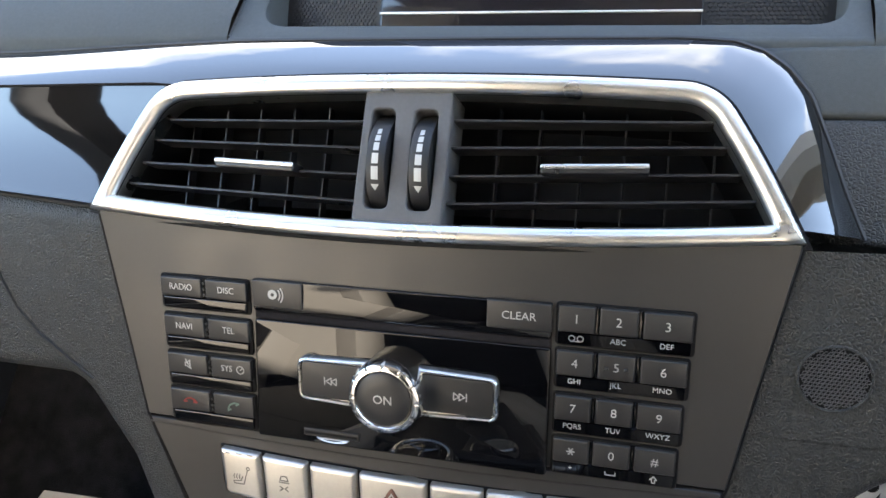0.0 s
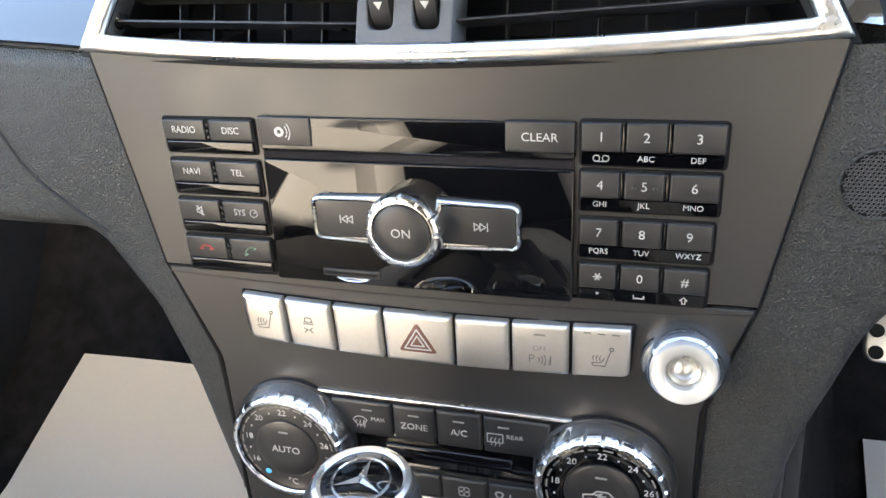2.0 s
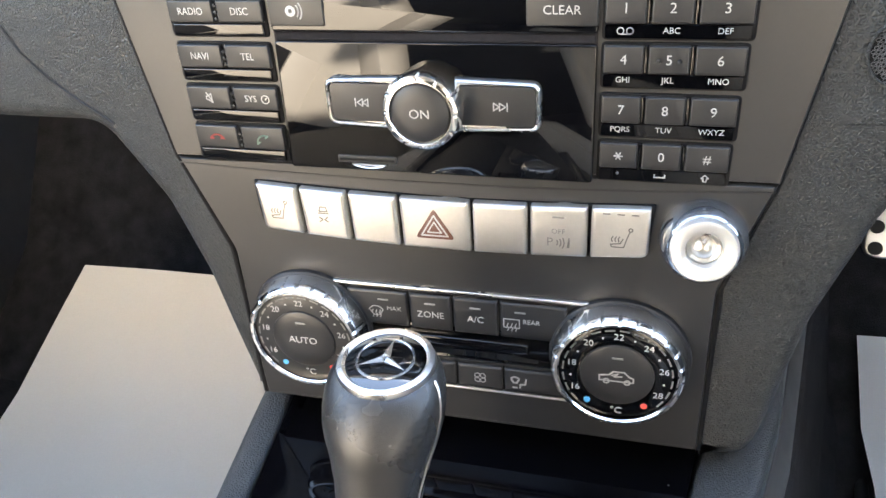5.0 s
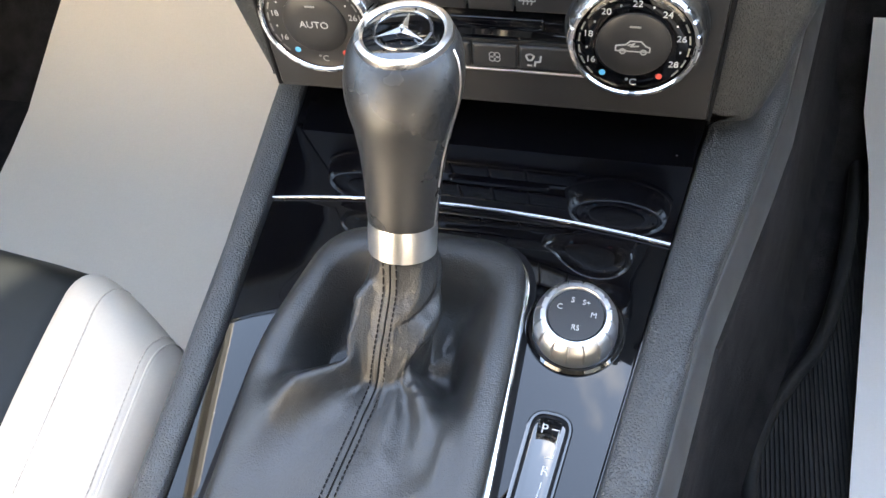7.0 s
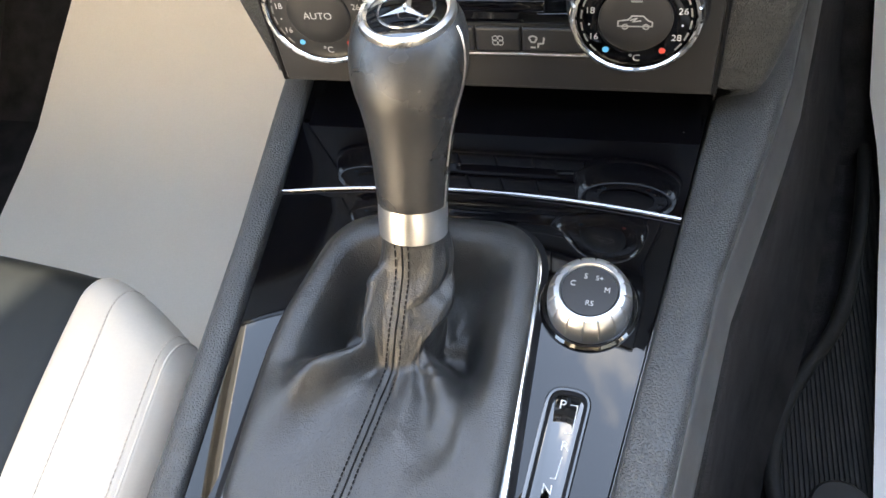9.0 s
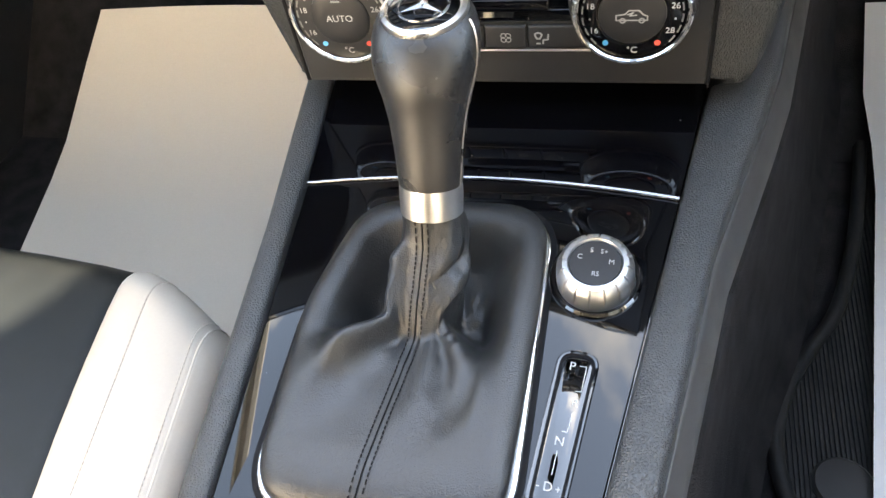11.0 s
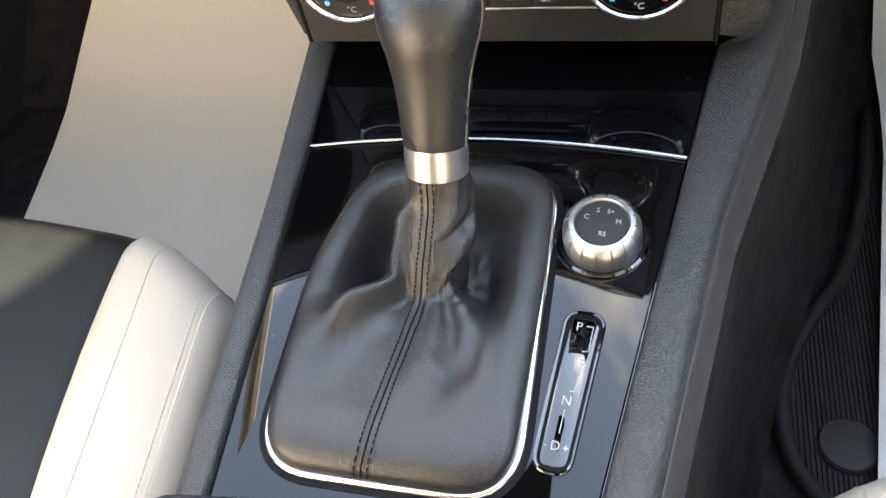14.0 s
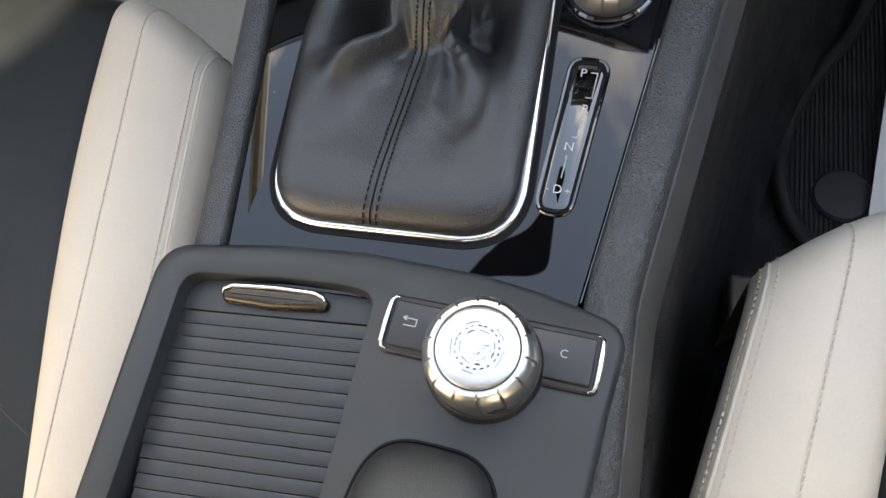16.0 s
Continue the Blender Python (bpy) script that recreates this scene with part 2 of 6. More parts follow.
def rpoly(pts, radius, n=5):
    """Corners rounded; pts counter-clockwise; radius one number or one for each corner."""
    out, k = [], len(pts)
    for i, p in enumerate(pts):
        r = radius[i] if isinstance(radius, (list, tuple)) else radius
        p, a, b = Vector(p), Vector(pts[i - 1]), Vector(pts[(i + 1) % k])
        if r <= 0:
            out.append(tuple(p))
            continue
        d1, d2 = (a - p).normalized(), (b - p).normalized()
        half = d1.angle(d2) / 2
        cut = min(r / math.tan(half), 0.49 * (a - p).length, 0.49 * (b - p).length)
        s, e = p + d1 * cut, p + d2 * cut
        for j in range(n + 1):
            t = j / n
            out.append(tuple(s * (1 - t) ** 2 + p * 2 * t * (1 - t) + e * t * t))
    return out


def bow(p0, pm, p1, n=14):
    """Points from p0 to before p1 on the curve that passes pm half-way."""
    c = [2 * m - (a + b) / 2 for a, m, b in zip(p0, pm, p1)]
    return [tuple(a * (1 - t) ** 2 + 2 * k * t * (1 - t) + b * t * t for a, k, b in zip(p0, c, p1)) for t in (i / n for i in range(n))]


def rect(u0, v0, u1, v1, r=0.0, n=4):
    return rpoly([(u0, v0), (u1, v0), (u1, v1), (u0, v1)], r, n)


def inset(poly, d):
    """The outline moved inwards by d (outwards: minus); corners that would fold over are closed to a point."""
    k, out = len(poly), []
    ps = [Vector(p) for p in poly]
    ds = [(ps[(i + 1) % k] - ps[i]) for i in range(k)]
    ds = [e.normalized() if e.length > 1e-9 else ds[i - 1].normalized() for i, e in enumerate(ds)]
    for i in range(k):
        e1, e2 = ds[i - 1], ds[i]
        n1, n2 = Vector((-e1.y, e1.x)), Vector((-e2.y, e2.x))
        out.append(ps[i] + (n1 + n2) * (d / max(0.35, 1 + n1.dot(n2))))
    bad = [(out[(i + 1) % k] - out[i]).dot(ds[i]) < 0 for i in range(k)]
    if any(bad) and not all(bad):
        i0 = bad.index(False)
        i = 0
        while i < k:
            a = (i0 + i) % k
            if not bad[a]:
                i += 1
                continue
            n = 0
            while bad[(a + n) % k]:
                n += 1
            b = (a + n) % k
            d1, d2 = ds[a - 1], ds[b]
            den = d1.x * d2.y - d1.y * d2.x
            if abs(den) > 1e-4:
                r = out[b] - out[a]
                x = out[a] + d1 * ((r.x * d2.y - r.y * d2.x) / den)
            else:
                x = (out[a] + out[b]) / 2
            centre = sum((out[(a + q) % k] for q in range(n + 1)), Vector((0, 0))) / (n + 1)
            if (x - centre).length > 1.5 * abs(d):
                x = centre
            for q in range(n + 1):
                out[(a + q) % k] = x.copy()
            i += n
    return [tuple(p) for p in out]


def contour(poly, profile, M, cap_end=True, cap_start=False, bm=None, closed=False):
    """Rings of the outline, one for each (inset, height) of the profile, joined by faces."""
    bm = bm or bmesh.new()
    rings = []
    for d, w in profile:
        rings.append([bm.verts.new(M @ Vector((u, v, w))) for u, v in (inset(poly, d) if d else poly)])
    k = len(poly)
    pairs = list(zip(rings, rings[1:])) + ([(rings[-1], rings[0])] if closed else [])
    for a, b in pairs:
        for i in range(k):
            bm.faces.new((a[i], a[(i + 1) % k], b[(i + 1) % k], b[i])).smooth = True
    if cap_end and not closed:
        bm.faces.new(rings[-1])
    if cap_start and not closed:
        bm.faces.new(rings[0][::-1])
    return bm


def soft(b, w0, w1, n=3):
    """Profile of a slab from w0 to w1 with a rounded rim b."""
    return [(0, w0)] + [(b * (1 - math.cos(t)), w1 - b + b * math.sin(t)) for t in (math.pi / 2 * j / n for j in range(n + 1))]


def slab(poly, w0, w1, M, b=0.0006, n=3, bm=None):
    return contour(poly, soft(b, w0, w1, n) if b else [(0, w0), (0, w1)], M, bm=bm, cap_start=True)


def lathe(profile, M, n=48, swell=None, cap=True, bm=None):
    """Rings (radius, height) about w."""
    bm = bm or bmesh.new()
    rings = []
    for j, (r, w) in enumerate(profile):
        ring = []
        for i in range(n):
            a = 2 * math.pi * i / n
            rr = r * (swell(a, j) if swell else 1)
            ring.append(bm.verts.new(M @ Vector((rr * math.cos(a), rr * math.sin(a), w))))
        rings.append(ring)
    for a, b in zip(rings, rings[1:]):
        for i in range(n):
            bm.faces.new((a[i], a[(i + 1) % n], b[(i + 1) % n], b[i])).smooth = True
    if cap:
        bm.faces.new(rings[-1])
    return bm


def tube(pts, r, n=8, closed=False, bm=None, flat=1.0):
    bm = bm or bmesh.new()
    pts = [Vector(p) for p in pts]
    rings, side, k = [], None, len(pts)
    for i, p in enumerate(pts):
        a = pts[i - 1] if (i or closed) else p
        b = pts[(i + 1) % k] if (i < k - 1 or closed) else p
        d = (b - a).normalized()
        if side is None:
            side = d.orthogonal().normalized()
        side = (side - d * side.dot(d)).normalized()
        up = d.cross(side)
        rad = r[i] if isinstance(r, (list, tuple)) else r
        rings.append([bm.verts.new(p + side * (rad * math.cos(2 * math.pi * j / n)) + up * (rad * flat * math.sin(2 * math.pi * j / n))) for j in range(n)])
    for a, b in list(zip(rings, rings[1:])) + ([(rings[-1], rings[0])] if closed else []):
        for j in range(n):
            bm.faces.new((a[j], a[(j + 1) % n], b[(j + 1) % n], b[j])).smooth = True
    if not closed:
        bm.faces.new(rings[0][::-1])
        bm.faces.new(rings[-1])
    return bm


def loft(sections, bm=None, ring=False, caps=False):
    """Sheets through rows of points with equal counts."""
    bm = bm or bmesh.new()
    rows = [[bm.verts.new(p) for p in s] for s in sections]
    for a, b in zip(rows, rows[1:]):
        k = len(a)
        for i in range(k if ring else k - 1):
            bm.faces.new((a[i], a[(i + 1) % k], b[(i + 1) % k], b[i])).smooth = True
    if caps:
        bm.faces.new(rows[0][::-1])
        bm.faces.new(rows[-1])
    return bm


def strokes(lines, width, M, w=0.0, h=0.00012, bm=None):
    """Raised ribbons along polylines in (u, v)."""
    bm = bm or bmesh.new()
    for line in lines:
        for a, b in zip(line, line[1:]):
            a, b = Vector(a), Vector(b)
            d = (b - a)
            if d.length < 1e-7:
                continue
            d.normalize()
            s = Vector((-d.y, d.x)) * width / 2
            e = d * width * 0.35
            q = [a - e - s, b + e - s, b + e + s, a - e + s]
            contour([tuple(p) for p in q], [(0, w), (0, w + h)], M, bm=bm)
    return bm


def arc(cu, cv, r, a0, a1, n=10, ry=None):
    return [(cu + r * math.cos(radians(a0 + (a1 - a0) * i / n)), cv + (ry or r) * math.sin(radians(a0 + (a1 - a0) * i / n))) for i in range(n + 1)]


FONTS = {}


def text(body, size, M, parent, material=None, u=0.0, v=0.0, w=0.0, name="lettering", squeeze=1.0):
    """Raised lettering centred on (u, v) of the frame M."""
    if body not in FONTS:
        cu = bpy.data.curves.new("lettering", "FONT")
        cu.body, cu.size, cu.align_x, cu.align_y, cu.extrude, cu.resolution_u = body, 1.0, "CENTER", "CENTER", 0.02, 3
        cu.offset = -0.003
        ob = bpy.data.objects.new("lettering", cu)
        scene.collection.objects.link(ob)
        dg = bpy.context.evaluated_depsgraph_get()
        FONTS[body] = bpy.data.meshes.new_from_object(ob.evaluated_get(dg))
        bpy.data.objects.remove(ob)
    me = FONTS[body].copy()
    me.transform(M @ Matrix.Translation((u, v, w)) @ Matrix.Diagonal((size * squeeze, size, 0.004, 1)))
    me.materials.clear()
    me.materials.append(material or WHITE)
    return part(name, me, None, parent)


def at(M, u, v, w=0.0):
    return M @ Matrix.Translation((u, v, w))

# ---- cabin shell ----
def box(x0, y0, z0, x1, y1, z1, b=0.004):
    return slab(rect(x0, y0, x1, y1), z0, z1, Matrix.Identity(4), b, 2)


ground = part("ground", loft([[(-60, y, -0.62), (60, y, -0.62)] for y in (-60, 60)]), GROUND)
tagged(ground, "pale concrete ground outside the car", "ground", kind="structure")
floor = part("floor", box(-0.72, -1.5, -0.31, 0.72, 0.62, -0.275), CARPET)
tagged(floor, "dark carpeted floor of the car cabin", "floor", kind="structure")
firewall = part("wall_front", loft([[(x, 0.34, -0.276), (x, 0.47, -0.16), (x, 0.56, 0.0), (x, 0.60, 0.40)] for x in (-0.72, 0.72)]), CARPET)
tagged(firewall, "dark carpeted bulkhead under the dashboard", "wall", kind="structure")
roof = part("ceiling", loft([[(x, -0.34, 0.70), (x, -0.36, 0.735), (x, -0.6, 0.765), (x, -1.2, 0.77), (x, -1.62, 0.70)] for x in (-0.56, -0.3, 0.0, 0.3, 0.56)]), LINER)
tagged(roof, "light grey cloth headliner of the cabin", "ceiling", kind="structure")
# two unseen walls, added to keep sun and sky off the driver's side
for y0, y1 in ((-6.0, -0.55), (1.4, 6.0)):
    blocker = part("wall_blocker", box(1.25, y0, -0.62, 1.45, y1, 2.1, 0.01), RENDERGREY)
    tagged(blocker, "unseen plain grey wall added to block sun and sky from the right", "wall", kind="structure")
for name, s in (("wall_left", -1), ("wall_right", 1)):
    w = part(name, loft([[(s * 0.70, y, -0.3), (s * 0.68, y, 0.0), (s * 0.70, y, 0.22), (s * 0.735, y, 0.30)] for y in (-1.5, -0.8, 0.0, 0.62)]), DOORSKIN)
    tagged(w, "black vinyl car door lining", "door lining", kind="structure")
    p = part("trim", tube([(s * 0.70, 0.66, 0.36), (s * 0.63, 0.15, 0.58), (s * 0.565, -0.34, 0.72), (s * 0.55, -1.0, 0.77), (s * 0.57, -1.6, 0.70)], 0.035, 8), LINER)
    tagged(p, "grey lined windscreen pillar and roof rail", "pillar", kind="structure")
for s in (-1, 1):
    p = part("trim", loft([[(s * xo, y0, z), (s * (xo - 0.03), y0 - 0.02, z), (s * (xo - 0.03), y1 + 0.02, z), (s * xo, y1, z)] for xo, y0, y1, z in ((0.735, -0.34, -0.50, 0.22), (0.69, -0.37, -0.49, 0.45), (0.60, -0.40, -0.50, 0.74))], ring=True, caps=True), DARK)
    tagged(p, "black lined pillar between the front and rear windows", "pillar", kind="structure")
back = part("wall_back", loft([[(x, -1.5, -0.3), (x, -1.45, 0.0), (x, -1.6, 0.45), (x, -1.62, 0.72)] for x in (-0.72, 0.72)]), BLACKLEATHER)
tagged(back, "black leather rear bench closing the cabin", "rear bench", kind="structure")

# ---- dashboard ----
dash = thing("dashboard", "dark grey grained dashboard with gloss black trim", "dashboard", (0, 0.2, 0.3))
left_face = rpoly([(-0.10, 0.2725), (-0.15, 0.2735), (-0.21, 0.2768), (-0.30, 0.2795), (-0.45, 0.2830), (-0.72, 0.288), (-0.72, 0.186), (-0.215, 0.1835), (-0.177, 0.1835), (-0.1515, 0.1435), (-0.1385, 0.104), (-0.1310, 0.066), (-0.1225, 0.0270), (-0.1148, 0.0270)],
                  [0, 0, 0, 0, 0, 0, 0.01, 0.03, 0.02, 0.03, 0.03, 0.03, 0.006, 0])
part("lower_panel", contour(left_face, soft(0.011, -0.16, -0.0035, 6), FASC), GRAIN, dash, "grey grained vinyl side panel")
right_edge = rpoly([(0.1165, 0.0236), (0.1240, 0.0224), (0.1372, 0.0252), (0.1420, 0.036), (0.1462, 0.056), (0.1505, 0.083), (0.1552, 0.108), (0.1660, 0.140), (0.1710, 0.156), (0.1790, 0.1725), (0.1950, 0.1850), (0.2200, 0.1910), (0.72, 0.195)],
                   [0, 0.006, 0.010, 0.02, 0.06, 0.06, 0.06, 0.06, 0.05, 0.04, 0.04, 0.05, 0])
right_edge = [p for k, p in enumerate(right_edge) if k == 0 or (Vector(p) - Vector(right_edge[k - 1])).length > 0.0004]
wing_rows = []
for i, (u, v) in enumerate(right_edge):
    a, b = Vector(right_edge[max(0, i - 1)]), Vector(right_edge[min(len(right_edge) - 1, i + 1)])
    n = Vector((a.y - b.y, b.x - a.x)).normalized()
    wing = [(0.1165 if v < 0.10 else 0.10, min(v + 0.008 * min(1.0, max(0.0, (v - 0.12) / 0.05)), 0.1972), -0.0035)]
    for k in range(7):
        t = math.pi / 2 * k / 6
        d = 0.008 * (1 - math.sin(t))
        wing.append((u + n.x * d, v + n.y * d, -0.0035 - 0.008 * (1 - math.cos(t))))
    wing_rows.append([FASC @ Vector(q) for q in wing + [(u, v, -0.16)]])
wing_rows.append([FASC @ Vector(q) for q in [(0.10, 0.2725, -0.0035)] + [(0.72, 0.288, -0.0035)] * 7 + [(0.72, 0.288, -0.16)]])
part("lower_panel", loft(wing_rows), GRAIN, dash, "grey grained vinyl side panel")
part("seam", tube([(-0.218, 0.0652, 0.272), (-0.2175, 0.0652, 0.250), (-0.214, 0.0652, 0.233), (-0.207, 0.0652, 0.219), (-0.196, 0.0652, 0.207), (-0.181, 0.0652, 0.1955), (-0.166, 0.0655, 0.185)], 0.0007, 6), DARK, dash)
def vp(x, z):
    return (x, vz(z))


BL, BR, TR, TL = vp(-0.1525, 0.2728), vp(0.1508, 0.2764), vp(0.1175, 0.3318), vp(-0.1235, 0.3285)
side_pts = bow(BL, vp(-0.001, 0.2682), BR, 24) + bow(BR, vp(0.1352, 0.3045), TR, 10) + bow(TR, vp(-0.003, 0.3338), TL, 24) + bow(TL, vp(-0.1400, 0.3000), BL, 10)
side_pts = [p for p in side_pts if p in (TL, TR) or min((Vector(p) - Vector(c)).length for c in (TL, TR)) > 0.026]
vent_out = rpoly(side_pts, [0.026 if p in (TL, TR) else 0 for p in side_pts], 10)
# glossy trim round the vents: an upper band rolled back, and a lower facet on the passenger side
crease = [vp(x, z) for x, z in ((-0.72, 0.309), (-0.45, 0.3215), (-0.30, 0.3252), (-0.2144, 0.3266), (-0.17, 0.3280), (-0.13, 0.3290))]
rim = [p for p in vent_out if p[1] > BR[1] + 0.001]
rim_start = max(range(len(vent_out)), key=lambda i: -abs(vent_out[i][0] + 0.112) - abs(vent_out[i][1] - vz(0.3290)))
along = [vent_out[(rim_start - i) % len(vent_out)] for i in range(len(vent_out))]
cut = next(i for i, p in enumerate(along) if p[0] > 0.14 and p[1] < vz(0.2795))
inner = crease + [(u, v) for u, v in inset(along[::-1], 0.0012)[::-1][:cut]]
outer_edge = [vp(x + (0.002 if x > 0.12 else 0), z + 0.0045) for x, z in ((-0.72, 0.325), (-0.45, 0.3355), (-0.30, 0.3392), (-0.217, 0.3414), (-0.16, 0.3445), (-0.099, 0.3472), (-0.05, 0.3478), (0.0, 0.3482), (0.06, 0.3486), (0.105, 0.3487), (0.122, 0.3474), (0.134, 0.3434), (0.143, 0.3370), (0.1515, 0.3270), (0.1600, 0.3090), (0.1670, 0.2925), (0.1735, 0.2775))]


def even(pts, n):
    pts = [Vector(p) for p in pts]
    ls = [0.0]
    for a, b in zip(pts, pts[1:]):
        ls.append(ls[-1] + (b - a).length)
    out, k = [], 0
    for i in range(n):
        s = ls[-1] * i / (n - 1)
        while k < len(pts) - 2 and ls[k + 1] < s:
            k += 1
        out.append(pts[k].lerp(pts[k + 1], (s - ls[k]) / max(1e-9, ls[k + 1] - ls[k])))
    return out


def split(pts, i, n, m):
    """Even points before and after corner i, joined."""
    return even(pts[:i + 1], n)[:-1] + even(pts[i:], m)


turn_in = max(range(len(inner)), key=lambda i: inner[i][0] * 0.6 + inner[i][1])
ii = split(inner, len(crease) - 1, 20, 2)[:20] + even(inner[len(crease) - 1:turn_in + 1], 40)[1:] + even(inner[turn_in:], 24)[1:]
oo = split(outer_edge, 4, 20, 2)[:20] + even(outer_edge[4:11], 40)[1:] + even(outer_edge[10:], 24)[1:]
band = []
for p, q in zip(ii, oo):
    sec = [(1.0, -0.040), (1.0, -0.0245), (0.975, -0.0222), (0.93, -0.0205), (0.80, -0.0170), (0.5, -0.0098), (0.2, -0.0040), (0.04, -0.0018), (0.0, -0.0022), (-0.02, -0.012)]
    band.append([VENT @ Vector((*(p.lerp(q, f) + Vector((0, 0.0042 * f * f)) * min(1.0, max(0.0, (q.y - vz(0.30)) / 0.03))), w)) for f, w in sec])
part("gloss_trim", loft(band), GLOSS_CLEAN, dash, "polished piano black trim", 30)
low_left = []
for k in range(9):
    t = k / 8
    z_r, x_r = 0.3288 - (0.3288 - 0.2752) * t, -0.1245 - 0.0275 * t - 0.004 * math.sin(math.pi * t)
    w = -0.0030 - 0.0022 * math.sin(math.pi * t)
    row_pts = []
    for x, zt, zb in ((x_r, z_r, z_r), (-0.17, 0.3278, 0.2765), (-0.2144, 0.3264, 0.2790), (-0.30, 0.3250, 0.2815), (-0.45, 0.3213, 0.2850), (-0.72, 0.3088, 0.2900)):
        row_pts.append(VENT @ Vector((x, vz(zt + (zb - zt) * t), w)))
    low_left.append(row_pts)
part("gloss_facet", loft(low_left), GLOSS_CLEAN, dash, "polished piano black facet", 40)
part("shadow_gap", tube([VENT @ Vector((q.x, q.y + 0.0042 * min(1.0, max(0.0, (q.y - vz(0.30)) / 0.03)), -0.0236)) for q in oo], 0.0011, 6), DARK, dash)
part("shadow_gap", tube([VENT @ Vector((x, vz(z), -0.006)) for x, z in ((-0.72, 0.2893), (-0.45, 0.2843), (-0.30, 0.2808), (-0.2144, 0.2783), (-0.153, 0.2742))], 0.0011, 6), DARK, dash)


def pad_row(x, lift):
    return [(x, 0.117, 0.336), (x, 0.1155, 0.3475), (x, 0.117, 0.3508), (x, 0.122, 0.3550 + lift * 0.2), (x, 0.142, 0.3590 + lift), (x, 0.20, 0.362 + lift * 2.0), (x, 0.34, 0.385 + lift * 1.6), (x, 0.62, 0.40)]


part("top_pad", loft([pad_row(x, l) for x, l in ((-0.72, 0.012), (-0.5, 0.018), (-0.3, 0.02), (-0.16, 0.02), (-0.1093, 0.02))]), PAD, dash, "blue-grey soft vinyl dash top")
part("top_pad", loft([pad_row(x, l) for x, l in ((0.1762, 0.02), (0.20, 0.02), (0.3, 0.03), (0.5, 0.03), (0.72, 0.012))]), PAD, dash, "blue-grey soft vinyl dash top")
part("screen_lip", loft([[(x, 0.117, 0.336), (x, 0.1155, 0.3470), (x, 0.1162, 0.3488), (x, 0.1176, 0.3497)] for x in (-0.1088, -0.05, 0.05, 0.12, 0.1760)]), PAD, dash, "blue-grey soft vinyl lip below the screen")
SM = slope_frame((0, 0.1175, 0.3496), 1.0, 1.0)
sm_b = bmesh.new()
sm_out = rect(-0.1088, 0.0, 0.1760, 0.135)
sm_hole = rpoly([(-0.0965, 0.0068), (0.1690, 0.0068), (0.1690, 0.122), (-0.0965, 0.122)], 0.016, 8)
sm_loops = [[sm_b.verts.new(SM @ Vector((u, v, 0))) for u, v in o] for o in (sm_out, sm_hole)]
sm_in = [[sm_b.verts.new(SM @ Vector((u, v, w))) for u, v in inset(sm_hole, d)] for d, w in ((0.0008, -0.0006), (0.0012, -0.0030), (0.0012, -0.0400))]
for tri in tessellate_polygon([[Vector((u, v, 0)) for u, v in o] for o in (sm_out, sm_hole)]):
    sm_b.faces.new([(sm_loops[0] + sm_loops[1])[k] for k in tri])
for a, b in zip([sm_loops[1]] + sm_in, sm_in):
    for k in range(len(a)):
        sm_b.faces.new((a[k - 1], a[k], b[k], b[k - 1])).smooth = True
part("screen_surround", sm_b, PAD, dash, "blue-grey soft vinyl surround of the sunk screen")
part("crown", loft([[(x, 0.2015, 0.4440), (x, 0.26, 0.4500), (x, 0.45, 0.3950)] for x in (-0.1088, 0.0, 0.1760)]), PAD, dash, "blue-grey soft vinyl dash crown")
part("joint", tube([SM @ Vector((-0.1090, v, 0.0002)) for v in (0.0, 0.05, 0.135)], 0.0007, 6), DARK, dash)
part("inner_body", box(-0.113, 0.074, 0.038, 0.113, 0.30, 0.262), DARK, dash)
facing = rpoly([(0.148, vz(0.279)), (0.72, vz(0.290)), (0.72, vz(0.330)), (0.30, vz(0.3275)), (0.135, vz(0.3265))], [0, 0, 0, 0.05, 0])
part("facing", contour(facing, soft(0.0025, -0.06, -0.0235, 3), VENT), GRAIN, dash, "dark grey grained vinyl facing")
upper = rpoly([(0.10, vz(0.3268)), (0.72, vz(0.3305)), (0.72, vz(0.372)), (0.10, vz(0.353))], [0, 0, 0, 0])
part("upper_facing", contour(upper, soft(0.003, -0.06, -0.0240, 3), VENT), PAD, dash, "blue-grey soft vinyl facing")

# round perforated sensor cover in the driver's side panel
grille = thing("sensor_grille", "round black perforated cover set in the grained dash panel", "grille", (0.1668, 0.066, 0.225))
GM = at(FASC, 0.1668, 0.225, -0.0035)
part("rim", lathe([(0.0136, -0.001), (0.0136, 0.0006), (0.0130, 0.0011), (0.0125, 0.0006), (0.0125, 0.0)], GM, 40, cap=False), GRAIN, grille)
part("disc", lathe([(0.0125, 0.0001), (0.0001, 0.0001)], GM, 40), VOID, grille)
gb = bmesh.new()
for i in range(-8, 9):
    for j in range(-9, 10):
        u, v = (i + 0.5 * (j % 2)) * 0.00165, j * 0.00143
        if math.hypot(u, v) < 0.0118:
            lathe([(0.00082, 0.0002), (0.00082, 0.0008), (0.00062, 0.0008), (0.00060, 0.0002)], at(GM, u, v), 6, cap=False, bm=gb)
tagged(part("mesh", gb, VENTGREY, grille, "fine honeycomb mesh"), kind="stuff")

